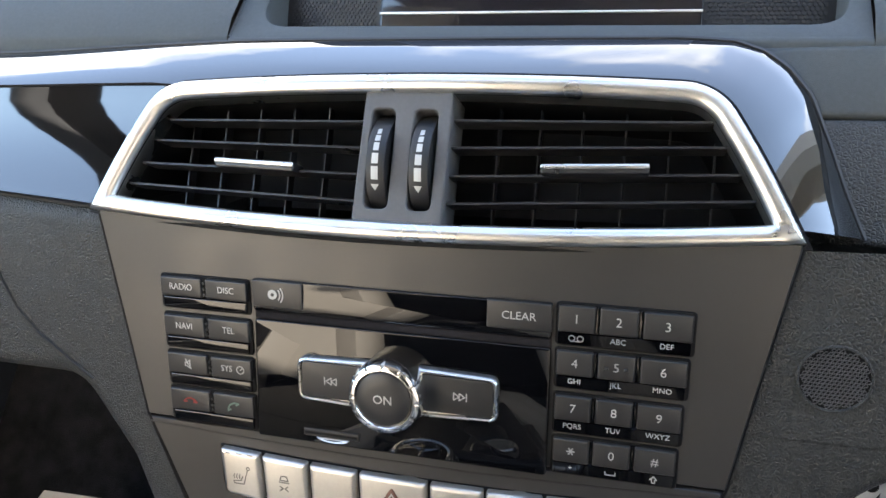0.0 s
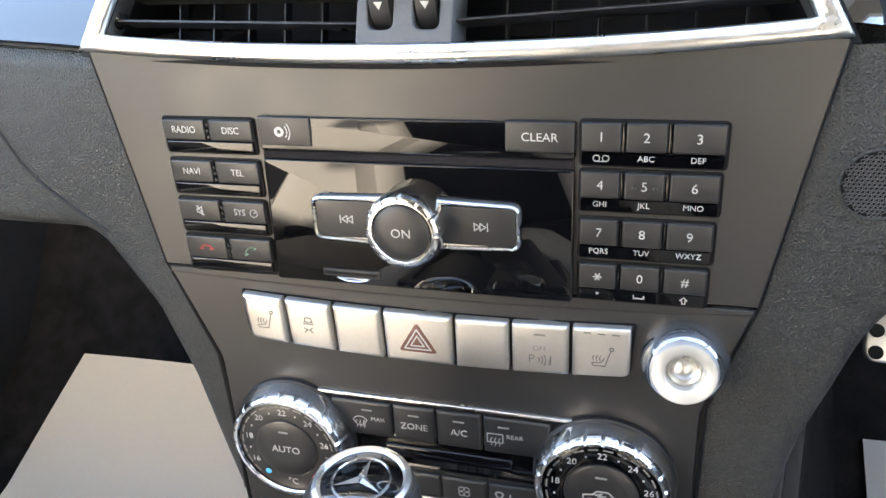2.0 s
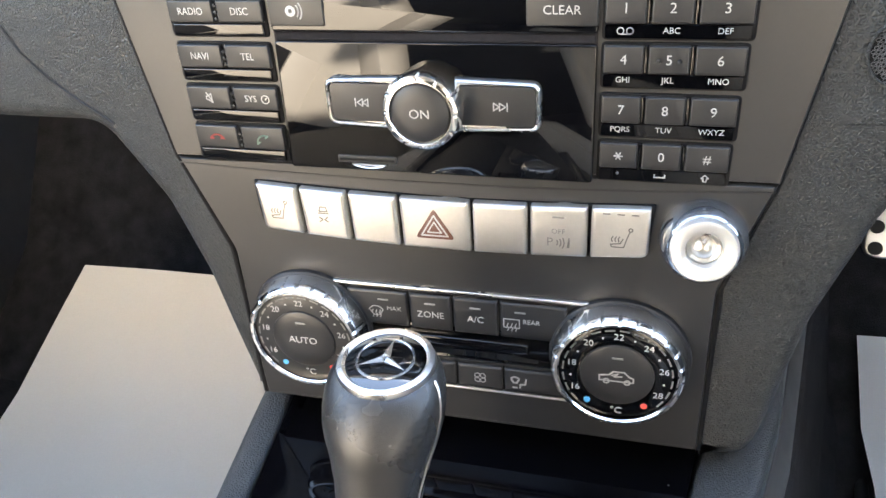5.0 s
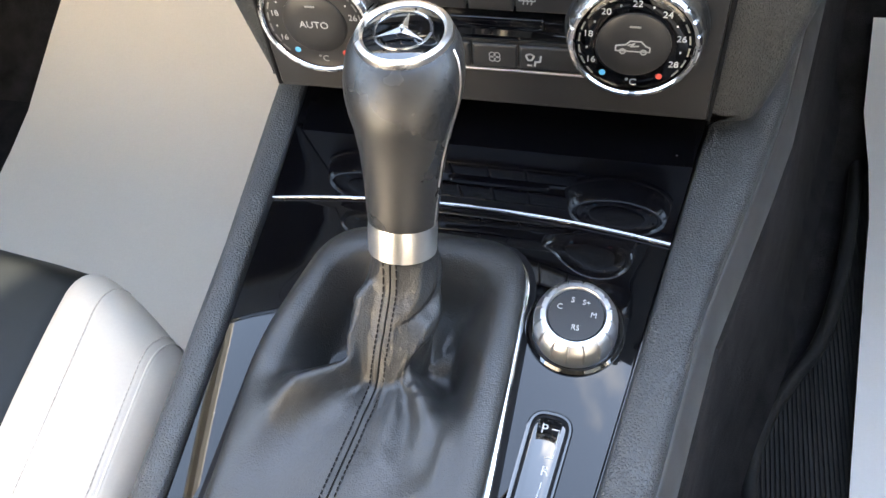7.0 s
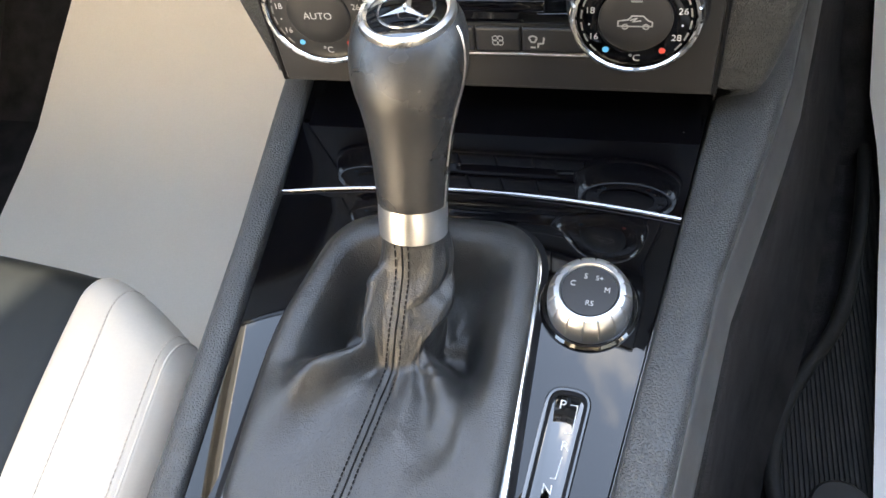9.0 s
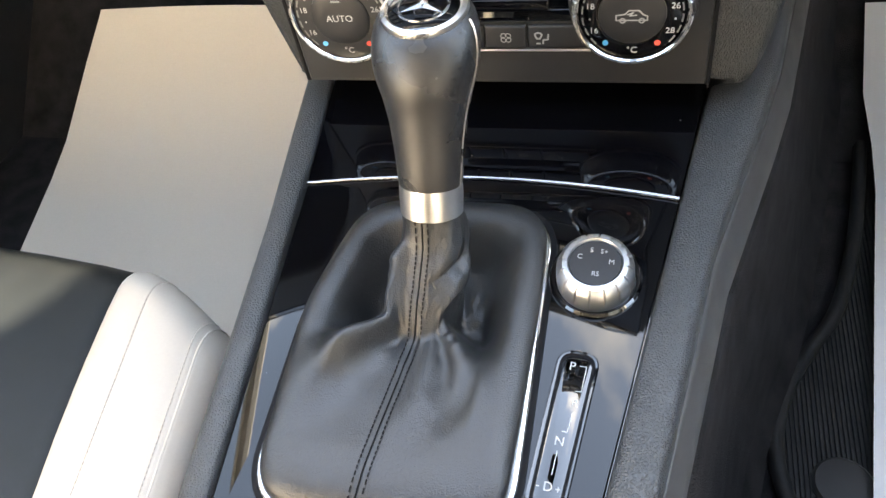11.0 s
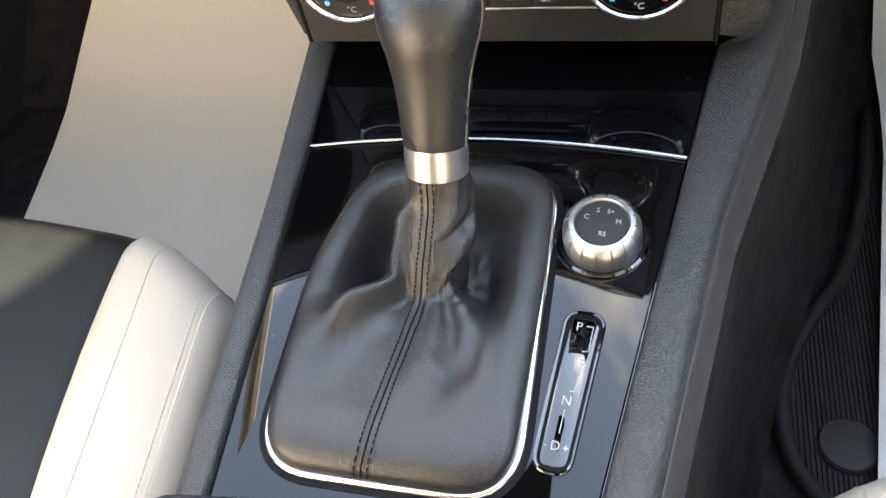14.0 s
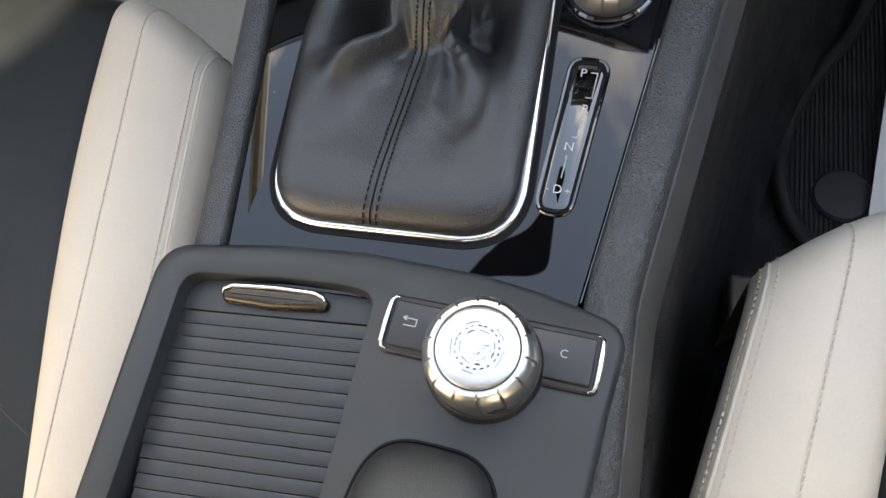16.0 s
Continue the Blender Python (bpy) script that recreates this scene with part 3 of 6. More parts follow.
# ---- display ----
disp = thing("display", "dark display panel between black perforated cheeks, recessed in the dash", "screen", (0.03, 0.16, 0.345))
DM = slope_frame((0, 0.150, 0.34), 0.25, 1.0)
part("housing", slab(rect(-0.100, -0.01, 0.170, 0.10, 0.01), -0.01, 0.0, DM, 0.002), DARK, disp)
part("screen", slab(rect(-0.043, 0.013, 0.112, 0.098, 0.002), 0.0, 0.0035, DM, 0.0006), SCREEN, disp, "switched-off glossy screen")
part("screen_edge", slab(rect(-0.043, 0.0205, 0.112, 0.0217, 0.0004), 0.0035, 0.0042, DM, 0.0002), SILVER, disp, "thin silver strip")
for u0, u1 in ((-0.092, -0.045), (0.114, 0.165)):
    pb = bmesh.new()
    for i in range(int((u1 - u0) / 0.0022)):
        for j in range(14):
            lathe([(0.0009, 0.0), (0.0009, 0.0006), (0.0005, 0.0006)], at(DM, u0 + (i + 0.5 * (j % 2)) * 0.0022, 0.011 + j * 0.0019), 6, bm=pb)
    tagged(part("perforated_cheek", pb, SLAT, disp, "black perforated panel"), kind="stuff")

# ---- centre air vents ----
vents = thing("air_vents", "pair of black slatted air vents in a satin chrome frame", "air vent", (0, 0.08, 0.3))
part("chrome_frame", contour(vent_out, [(0.0, -0.012), (0.0, 0.0022), (0.0008, 0.0036), (0.0024, 0.0044), (0.0060, 0.0038), (0.0074, 0.0022), (0.0080, -0.002), (0.0080, -0.012)], VENT, cap_end=False), SATIN, vents, "wide satin chrome surround", 50)
part("shadow_gap", contour(vent_out, [(-0.0018, -0.012), (-0.0018, -0.0012), (0.0002, -0.0010)], VENT, cap_end=False), VOID, vents)
# darkness behind the slats comes from the near-black colour
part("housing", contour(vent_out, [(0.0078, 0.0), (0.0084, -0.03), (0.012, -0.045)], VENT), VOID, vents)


def vent_edge(z, side):
    """Inner edge of the frame at height z."""
    t = (z - 0.276) / 0.052
    return (-0.1425 + 0.031 * t) if side < 0 else (0.1415 - 0.031 * t)


def bar(p, q, h, depth, M, w):
    """Thin blade between two (u, v) points."""
    bm = bmesh.new()
    (u0, v0), (u1, v1) = p, q
    prof = [(-h, -depth), (-h, -0.001), (-h * 0.5, 0), (h * 0.5, 0), (h, -0.001), (h, -depth)]
    return loft([[M @ Vector((u0, v0 + a, w + b)) for a, b in prof], [M @ Vector((u1, v1 + a, w + b)) for a, b in prof]], bm=bm, ring=True, caps=True)


for side, ends in ((-1, ((0.3141, 0.3158), (0.3050, 0.3050), (0.2949, 0.2941), (0.2856, 0.2832))), (1, ((0.3172, 0.3191), (0.3063, 0.3101), (0.2950, 0.3003), (0.2841, 0.2910)))):
    for za, zb in ends:
        if side < 0:
            p, q = (vent_edge(za, -1) - 0.001, vz(za)), (-0.0238, vz(zb))
        else:
            p, q = (0.0132, vz(za)), (vent_edge(zb, 1) + 0.001, vz(zb))
        part("slat", bar(p, q, 0.00075, 0.012, VENT, -0.004), SLAT, vents)
    for k in range(6):
        u = (-0.118 + 0.0172 * k) if side < 0 else (0.030 + 0.0178 * k)
        top = 0.329 if abs(u) < 0.105 else 0.318
        part("vane", loft([[VENT @ Vector((u - 0.00035, vz(z), -0.020)), VENT @ Vector((u + 0.00035, vz(z), -0.020)), VENT @ Vector((u + 0.00035, vz(z), -0.026)), VENT @ Vector((u - 0.00035, vz(z), -0.026))] for z in (0.277, top)], ring=True, caps=True), SLAT, vents)
for u0, u1, z0, z1 in ((-0.0916, -0.0535, 0.2958, 0.2950), (0.0524, 0.0942, 0.2985, 0.3004)):
    TM = VENT @ Matrix.Translation(((u0 + u1) / 2, vz((z0 + z1) / 2), 0)) @ Matrix.Rotation((z1 - z0) / (u1 - u0), 4, "Z")
    h = (u1 - u0) / 2
    tab = part("adjuster_tab", slab(rect(-h, -0.0021, h, 0.0021, 0.001), -0.008, 0.002, TM, 0.0009), SLAT, vents)
    part("chrome_edge", slab(rect(-h, -0.0003, h, 0.0017, 0.0008), 0.0018, 0.0030, TM, 0.0008), SATIN, tab, "satin chrome bar")
mb = contour(rpoly([(-0.0252, vz(0.2735)), (0.0136, vz(0.2738)), (0.0142, vz(0.328)), (-0.0240, vz(0.328))], 0.0005), soft(0.0008, -0.02, 0.0012), VENT, cap_end=False)
mb.verts.ensure_lookup_table()
flat_loops = [list(mb.verts)[-24:]]
for u in (-0.0152, 0.0034):
    o = rect(u - 0.0058, vz(0.2795), u + 0.0058, vz(0.3205), 0.0040, 6)
    loops = [[mb.verts.new(VENT @ Vector((x, y, w))) for x, y in (inset(o, d) if d else o)] for d, w in ((0, 0.0012), (0.0006, 0.0006), (0.0008, -0.004), (0.0012, -0.0105))]
    for a, b in zip(loops, loops[1:]):
        for k in range(len(o)):
            mb.faces.new((a[k - 1], a[k], b[k], b[k - 1])).smooth = True
    mb.faces.new(loops[-1])
    flat_loops.append(loops[0])
inv_vent = VENT.inverted()
flat_verts = [q for loop in flat_loops for q in loop]
for tri in tessellate_polygon([[Vector((*(inv_vent @ q.co).xy, 0)) for q in loop] for loop in flat_loops]):
    mb.faces.new([flat_verts[k] for k in tri])
part("centre_panel", mb, VENTGREY, vents, "matt grey plastic bridge with two sunk slots")
for u in (-0.0152, 0.0034):
    WM = VENT @ Matrix.Translation((u, vz(0.2995), -0.0155)) @ Matrix.Rotation(math.pi / 2, 4, "Y")
    ridge = [(0.0205, -0.0042), (0.0218, -0.0040), (0.0222, -0.0028), (0.0222, 0.0028), (0.0218, 0.0040), (0.0205, 0.0042)]
    wheel = part("thumbwheel", lathe(ridge, WM, 140, swell=lambda a, j: 1.0 + (0.006 * math.cos(70 * a) if j in (1, 4) else 0)), DARK, vents, "black ribbed thumbwheel with white scale")
    for a0, a1, hw in ((-34, -27, 0.0009), (-25, -18, 0.0011), (-16, -7, 0.0012), (-4, 7, 0.0014), (10, 24, 0.0015)):
        rows = []
        for i in range(5):
            a = radians(a0 + (a1 - a0) * i / 4)
            rows.append([VENT @ Vector((u + s * hw, vz(0.2995) - 0.02245 * math.sin(a), -0.0155 + 0.02245 * math.cos(a))) for s in (-1, 1)])
        part("mark", loft(rows), WHITE, wheel)
    tri = [(u - 0.0018, 29), (u + 0.0018, 29), (u, 37)]
    tb = bmesh.new()
    tb.faces.new([tb.verts.new(VENT @ Vector((x, vz(0.2995) - 0.0225 * math.sin(radians(a)), -0.0155 + 0.0225 * math.cos(radians(a))))) for x, a in tri])
    part("mark", tb, WHITE, wheel)

# ---- fascia ----
fascia = thing("fascia_panel", "matt dark grey fascia of the centre stack", "fascia panel", (0, 0.062, 0.15))
face_up = rpoly([(-0.1337, 0.1722), (0.1322, 0.1736), (0.1503, 0.277), (0.075, 0.2735), (0.0, 0.2715), (-0.075, 0.2718), (-0.1500, 0.2742)], [0.0, 0.0, 0.002, 0.1, 0.1, 0.1, 0.002])
part("upper_panel", contour(face_up, [(0, -0.01), (0, -0.0008), (0.0006, 0.0)], FASC), FASCIA, fascia)
face_low = rpoly([(-0.1135, 0.0295), (0.1152, 0.0292), (0.1146, 0.122), (0.1318, 0.1728), (-0.1333, 0.1714), (-0.1136, 0.122)], [0.002, 0.002, 0.02, 0, 0, 0.02])
part("lower_panel", contour(face_low, [(0, -0.02), (0, -0.0012), (0.0009, 0.0), (0.0022, 0.0)], FASC), FASCIA, fascia)
part("joint", strokes([[(-0.1325, 0.1686), (-0.09, 0.1668), (-0.03, 0.1655), (0.03, 0.1657), (0.09, 0.1677), (0.131, 0.1700)]], 0.0007, FASC, -0.0003, 0.0006), DARK, fascia)

for line in ([(-0.1502, 0.2745), (-0.1420, 0.2230), (-0.1339, 0.1718), (-0.1240, 0.1450), (-0.1150, 0.1225), (-0.1138, 0.0900), (-0.1138, 0.0292)], [(0.1505, 0.2772), (0.1412, 0.2260), (0.1323, 0.1732), (0.1240, 0.1470), (0.1160, 0.1225), (0.1156, 0.0900), (0.1156, 0.0288)]):
    part("joint", tube([FASC @ Vector((u + (-0.0012 if u < 0 else 0.0), v, -0.0026)) for u, v in line], [0.0011, 0.0011, 0.0011, 0.0011, 0.0015, 0.0017, 0.0017], 8), VOID, fascia)

# ---- radio ----
radio = thing("car_radio", "glossy black car radio with dark keypads and central knob", "car radio", (0, 0.058, 0.2))
GP = FASC @ Matrix.Translation((0, 0.2275, 0.0012)) @ Matrix.Rotation(radians(-3), 4, "X") @ Matrix.Translation((0, -0.2275, -0.0012))
part("gloss_panel", contour(rect(-0.0722, 0.1716, 0.0606, 0.2275, 0.0015), soft(0.0007, -0.004, 0.0014), GP), GLOSS, radio, "mirror-like piano black panel")
GP = FASC @ Matrix.Translation((0, 0.2462, 0.0012)) @ Matrix.Rotation(radians(-3), 4, "X") @ Matrix.Translation((0, -0.2462, -0.0012))
part("gloss_panel", contour(rect(-0.0722, 0.2318, 0.0606, 0.2462, 0.0015), soft(0.0007, -0.004, 0.0014), GP), GLOSS, radio, "mirror-like piano black panel")
part("disc_slot", contour(rect(-0.0722, 0.2270, 0.0606, 0.2322), [(0, 0.0003), (0.0008, 0.0003), (0.0012, 0.0009)], FASC), FELT, radio, "felt-lined disc slot")


def key(u0, v0, u1, v1, top=0.0025, material=None, b=0.0007, r=0.0008, name="button"):
    return part(name, slab(rect(u0, v0, u1, v1, r), 0.0, top, FASC, b), material or KEY, radio, "")


KT = 0.00252
rows_l = ((0.2442, 0.2294, (("RADIO", None), ("DISC", None))), (0.2257, 0.2100, (("NAVI", None), ("TEL", None))), (0.2071, 0.1913, (None, ("SYS", "clock"))), (0.1890, 0.1726, (None, None)))
for i, (zt, zb, words) in enumerate(rows_l):
    part("key_tray", contour(rect(-0.1195, zb - 0.0008, -0.0741, zt + 0.0010, 0.0020), soft(0.0004, -0.003, 0.0008), FASC), VOID, radio)
    part("gloss_strip", slab(rect(-0.1180, zb, -0.0758, zb + 0.0051, 0.0006), 0.0, 0.0018, FASC, 0.0006), GLOSS, radio)
    for j, (u0, u1) in enumerate(((-0.1185, -0.0977), (-0.0957, -0.0750))):
        k = key(u0, zb + 0.0057, u1, zt)
        um, vm = (u0 + u1) / 2, (zb + 0.0057 + zt) / 2
        if i < 2:
            text(words[j][0], 0.0043, FASC, k, u=um, v=vm, w=KT, squeeze=0.9)
        elif i == 2 and j == 1:
            text("SYS", 0.0043, FASC, k, u=um - 0.0022, v=vm, w=KT, squeeze=0.9)
            part("clock_icon", strokes([arc(um + 0.0048, vm, 0.0018, 0, 360, 16), [(um + 0.0048, vm), (um + 0.0058, vm + 0.0008)]], 0.0004, FASC, KT), WHITE, k)
        elif i == 2:
            part("mute_icon", strokes([[(um - 0.001, vm - 0.0008), (um - 0.0001, vm - 0.0008), (um + 0.0015, vm - 0.002), (um + 0.0015, vm + 0.002), (um - 0.0001, vm + 0.0008), (um - 0.001, vm + 0.0008), (um - 0.001, vm - 0.0008)], [(um - 0.0008, vm + 0.0024), (um + 0.002, vm - 0.0022)]], 0.00045, FASC, KT), WHITE, k)
        else:
            turn = 0 if j == 0 else 35
            cr, sr = math.cos(radians(turn)), math.sin(radians(turn))
            hs = [[(um + x * cr - y * sr, vm - 0.0009 + x * sr + y * cr) for x, y in arc(0, 0, 0.0030, 165, 15, 8, 0.0020)],
                  [(um + x * cr - y * sr, vm - 0.0009 + x * sr + y * cr) for x, y in ((-0.0034, 0.0002), (-0.0018, 0.0002))], [(um + x * cr - y * sr, vm - 0.0009 + x * sr + y * cr) for x, y in ((0.0018, 0.0002), (0.0034, 0.0002))]]
            part("handset_icon", strokes(hs, 0.0008, FASC, KT), DULLRED if j == 0 else GREEN, k)
    lb = bmesh.new()
    for q in range(3):
        lathe([(0.0007, 0.0), (0.0007, 0.0022), (0.0004, 0.0023)], at(FASC, -0.0967, zb + 0.0072 + 0.0027 * q), 8, bm=lb)
    part("divider", lb, DARK, radio)

pad = ((0.2468, 0.2357, 0.2302, 0.1146, (("1", "oo"), ("2", "ABC"), ("3", "DEF"))), (0.2276, 0.2170, 0.2116, 0.1137, (("4", "GHI"), ("5", "JKL"), ("6", "MNO"))),
       (0.2080, 0.1972, 0.1916, 0.1129, (("7", "PQRS"), ("8", "TUV"), ("9", "WXYZ"))), (0.1888, 0.1782, 0.1727, 0.1121, (("*", "+"), ("0", "_"), ("#", "^"))))
for zt, zm, zb, ur, keys in pad:
    part("key_tray", contour(rect(0.0619, zb - 0.0009, ur + 0.0011, zt + 0.0010, 0.0020), soft(0.0004, -0.003, 0.0008), FASC), VOID, radio)
    strip = part("gloss_strip", slab(rect(0.0630, zb, ur - 0.0004, zm - 0.0005, 0.0008), 0.0, 0.0016, FASC, 0.0001, 1), LIDGLOSS, radio)
    edges = ((0.0630, 0.0777), (0.0794, 0.0942), (0.0960, ur))
    for (u0, u1), (big_word, small_word) in zip(edges, keys):
        k = key(u0, zm, u1, zt)
        um, vm, vs = (u0 + u1) / 2, (zm + zt) / 2, (zb + zm) / 2 - 0.0002
        if big_word == "*":
            part("star_icon", strokes([[(um + 0.0016 * math.cos(radians(a)), vm + 0.0016 * math.sin(radians(a))), (um - 0.0016 * math.cos(radians(a)), vm - 0.0016 * math.sin(radians(a)))] for a in (0, 60, 120)], 0.00045, FASC, KT), WHITE, k)
        else:
            text(big_word, 0.0053, FASC, k, u=um, v=vm, w=KT)
        if big_word == "5":
            for s in (-1, 1):
                part("pip", lathe([(0.0009, 0.0035), (0.0007, 0.0042), (0.0003, 0.0044)], at(FASC, um + s * 0.0038, vm), 10), KEY, k)
        if small_word == "oo":
            part("voicemail_icon", strokes([arc(um - 0.0017, vs + 0.0002, 0.0012, 0, 360, 12), arc(um + 0.0017, vs + 0.0002, 0.0012, 0, 360, 12), [(um - 0.0017, vs - 0.001), (um + 0.0017, vs - 0.001)]], 0.0004, FASC, 0.00162), WHITE, strip)
        elif small_word == "_":
            part("space_icon", strokes([[(um - 0.002, vs + 0.0006), (um - 0.002, vs - 0.0006), (um + 0.002, vs - 0.0006), (um + 0.002, vs + 0.0006)]], 0.0005, FASC, 0.00162), WHITE, strip)
        elif small_word == "^":
            part("shift_icon", strokes([[(um - 0.0006, vs - 0.0014), (um - 0.0006, vs), (um - 0.0014, vs), (um, vs + 0.0014), (um + 0.0014, vs), (um + 0.0006, vs), (um + 0.0006, vs - 0.0014), (um - 0.0006, vs - 0.0014)]], 0.0004, FASC, 0.00162), WHITE, strip)
        else:
            text(small_word, 0.0032, FASC, strip, u=um, v=vs + 0.0003, w=0.00165)
    for u in (0.0785, 0.0951):
        part("divider", slab(rect(u - 0.0006, zm, u + 0.0006, zt, 0.0003), 0.0, 0.0018, FASC, 0.0004), GLOSS, radio)

eject = key(-0.0722, 0.2338, -0.0478, 0.2462)
part("disc_icon", lathe([(0.0022, KT), (0.0022, KT + 0.0002), (0.0009, KT + 0.0002), (0.0009, KT)], at(FASC, -0.0622, 0.2400), 20, cap=False), WHITE, eject)
part("sound_icon", strokes([arc(-0.0622, 0.2400, r, -38, 38, 6) for r in (0.0036, 0.0050)], 0.0006, FASC, KT), WHITE, eject)
clear_key = key(0.0338, 0.2345, 0.0606, 0.2466)
text("CLEAR", 0.0048, FASC, clear_key, u=0.0472, v=0.2405, w=KT)
rock = rpoly([(-0.0505, 0.1935), (-0.0058, 0.1916), (0.0400, 0.1935), (0.0400, 0.2134), (-0.0058, 0.2148), (-0.0505, 0.2134)], [0.0046, 0.04, 0.0046, 0.0046, 0.04, 0.0046], 6)
rocker = part("rocker", contour(rock, [(0, 0.001), (0, 0.0050), (0.0004, 0.0058), (0.0010, 0.0062), (0.0016, 0.0058), (0.0018, 0.0045)], FASC), SATIN, radio, "chrome-rimmed skip rocker", 30)
for u0, u1, s in ((-0.0486, -0.0140, -1), (0.0030, 0.0381, 1)):
    k = part("skip_key", slab(rect(u0, 0.1951, u1, 0.2118, 0.0030), 0.003, 0.0057, FASC, 0.0005), KEY, rocker)
    um, vm = -0.0054 + 0.0291 * s, 0.2035
    tris = [[(um + s * x, vm - 0.0016), (um + s * (x + 0.0024), vm), (um + s * x, vm + 0.0016), (um + s * x, vm - 0.0016)] for x in (-0.0026, -0.0002)]
    part("skip_icon", strokes(tris + [[(um + s * 0.0029, vm - 0.0017), (um + s * 0.0029, vm + 0.0017)]], 0.00045, FASC, 0.00575), WHITE, k)


def notched(count, depth, rings, width=0.12):
    def f(a, j):
        if j not in rings:
            return 1.0
        x = (a * count / (2 * math.pi)) % 1.0
        return 1 - depth if min(x, 1 - x) < width / 2 else 1.0
    return f


KM = at(FASC, -0.0058, 0.2042)
knob = part("volume_knob", lathe([(0.0148, 0.001), (0.0152, 0.004), (0.0160, 0.010), (0.0163, 0.0150), (0.0154, 0.0178), (0.0140, 0.0186), (0.0128, 0.0186), (0.0122, 0.0178)], KM, 144, swell=notched(12, 0.035, (2, 3, 4, 5), 0.07), cap=False), CHROME, radio, "chrome ring knob with dark ON cap", 30)
cap = part("cap", lathe([(0.0122, 0.0165), (0.0120, 0.0180), (0.0112, 0.0186), (0.006, 0.0189), (0.0002, 0.0190)], KM, 48), KEY, knob, "dark matt cap")
text("ON", 0.0054, KM, cap, w=0.01915)
part("pointer", slab(rect(-0.0006, 0.0140, 0.0006, 0.0158, 0.0002), 0.0150, 0.0184, KM, 0.0002), WHITE, knob)
sd = part("card_slot", slab(rect(-0.0492, 0.1752, -0.0222, 0.1788, 0.0006), 0.002, 0.0047, FASC, 0.0005), DARK, radio, "thin memory card slot")
part("slit", strokes([[(-0.0480, 0.1770), (-0.0236, 0.1770)]], 0.0010, FASC, 0.0045, 0.0004), VOID, sd)
part("finger_dip", contour(arc(-0.0352, 0.1751, 0.0082, 180, 360, 12, 0.0026), [(0, 0.0040), (0.0005, 0.0047), (0.0010, 0.0042)], FASC), SATIN, sd)

# ---- switch row ----
row = thing("switch_row", "row of seven silver push switches across the stack", "switch panel", (0, 0.06, 0.145))
part("tray", contour(rpoly([(-0.0945, 0.1392), (-0.05, 0.1356), (0.0, 0.1340), (0.05, 0.1355), (0.0850, 0.1380), (0.0868, 0.1620), (0.05, 0.1600), (0.0, 0.1592), (-0.05, 0.1602), (-0.0950, 0.1622)], [0.005, 0.05, 0.05, 0.05, 0.005, 0.001, 0.05, 0.05, 0.05, 0.001]), soft(0.0006, -0.003, 0.0012), FASC), VOID, row)


def row_top(u):
    return 0.1592 + 0.0026 * (u / 0.09) ** 2


def row_bottom(u):
    return 0.1346 + 0.0040 * (abs(u + 0.002) / 0.09) ** 2


cuts = (-0.0938, -0.0722, -0.0483, -0.0241, 0.0092, 0.0345, 0.0602, 0.0858)
SW = []
for i, (a, b) in enumerate(zip(cuts, cuts[1:])):
    a, b = a + 0.0008, b - 0.0008
    r = [0.0035 if i == 0 else 0.0006, 0.0035 if i == 6 else 0.0006, 0.0008, 0.0008]
    lean = 0.0016 * (1 if a < -0.02 else 0) * (abs(a) / 0.09)
    o = rpoly([(a + lean, row_bottom(a)), (b + lean * 0.6, row_bottom(b)), (b, row_top(b)), (a, row_top(a))], r, 4)
    SW.append((part("switch", contour(o, [(0, 0.0), (0, 0.0036), (0.0004, 0.0044), (0.0012, 0.0048), (0.0022, 0.0049)], FASC), SILVER, row, "silver painted push switch"), (a + b) / 2, (row_top(a) + row_bottom(a)) / 2))
ST = 0.0049


def seat_icon(um, vm, s):
    lines = [[(um + s * 0.0040, vm + 0.0040), (um + s * 0.0030, vm + 0.0010), (um + s * 0.0018, vm - 0.0034), (um - s * 0.0032, vm - 0.0034), (um - s * 0.0036, vm - 0.0022), (um + s * 0.0004, vm - 0.0016), (um + s * 0.0014, vm + 0.0006)]]
    lines.append(arc(um + s * 0.0043, vm + 0.0050, 0.0008, 0, 360, 8))
    for q in range(3):
        lines.append([(um - s * (0.0030 - 0.0014 * q), vm - 0.0008), (um - s * (0.0034 - 0.0014 * q), vm + 0.0004), (um - s * (0.0028 - 0.0014 * q), vm + 0.0016)])
    return lines


for idx in (0, 6):
    ob, um, vm = SW[idx]
    part("heated_seat_icon", strokes(seat_icon(um, vm - 0.002, 1), 0.0005, FASC, ST), SWITCHPRINT, ob)
    part("indicator", strokes([[(um + d - 0.0013, vm + 0.0100), (um + d + 0.0013, vm + 0.0100)] for d in (-0.0058, 0, 0.0058)], 0.0006, FASC, ST), SWITCHPRINT, ob)
ob, um, vm = SW[1]
part("car_icon", strokes([[(um - 0.002, vm + 0.0012), (um - 0.0014, vm + 0.0034), (um + 0.0014, vm + 0.0034), (um + 0.002, vm + 0.0012), (um - 0.002, vm + 0.0012)], [(um - 0.0024, vm + 0.0002), (um + 0.0024, vm + 0.0002)], [(um - 0.0022, vm - 0.002), (um - 0.0006, vm - 0.0030), (um - 0.0022, vm - 0.0042)], [(um + 0.0018, vm - 0.0018), (um + 0.0004, vm - 0.0030), (um + 0.0018, vm - 0.0042)]], 0.0006, FASC, ST), SWITCHPRINT, ob)
ob, um, vm = SW[3]
tri = [(um - 0.0092, vm - 0.0068), (um + 0.0092, vm - 0.0068), (um, vm + 0.0084)]
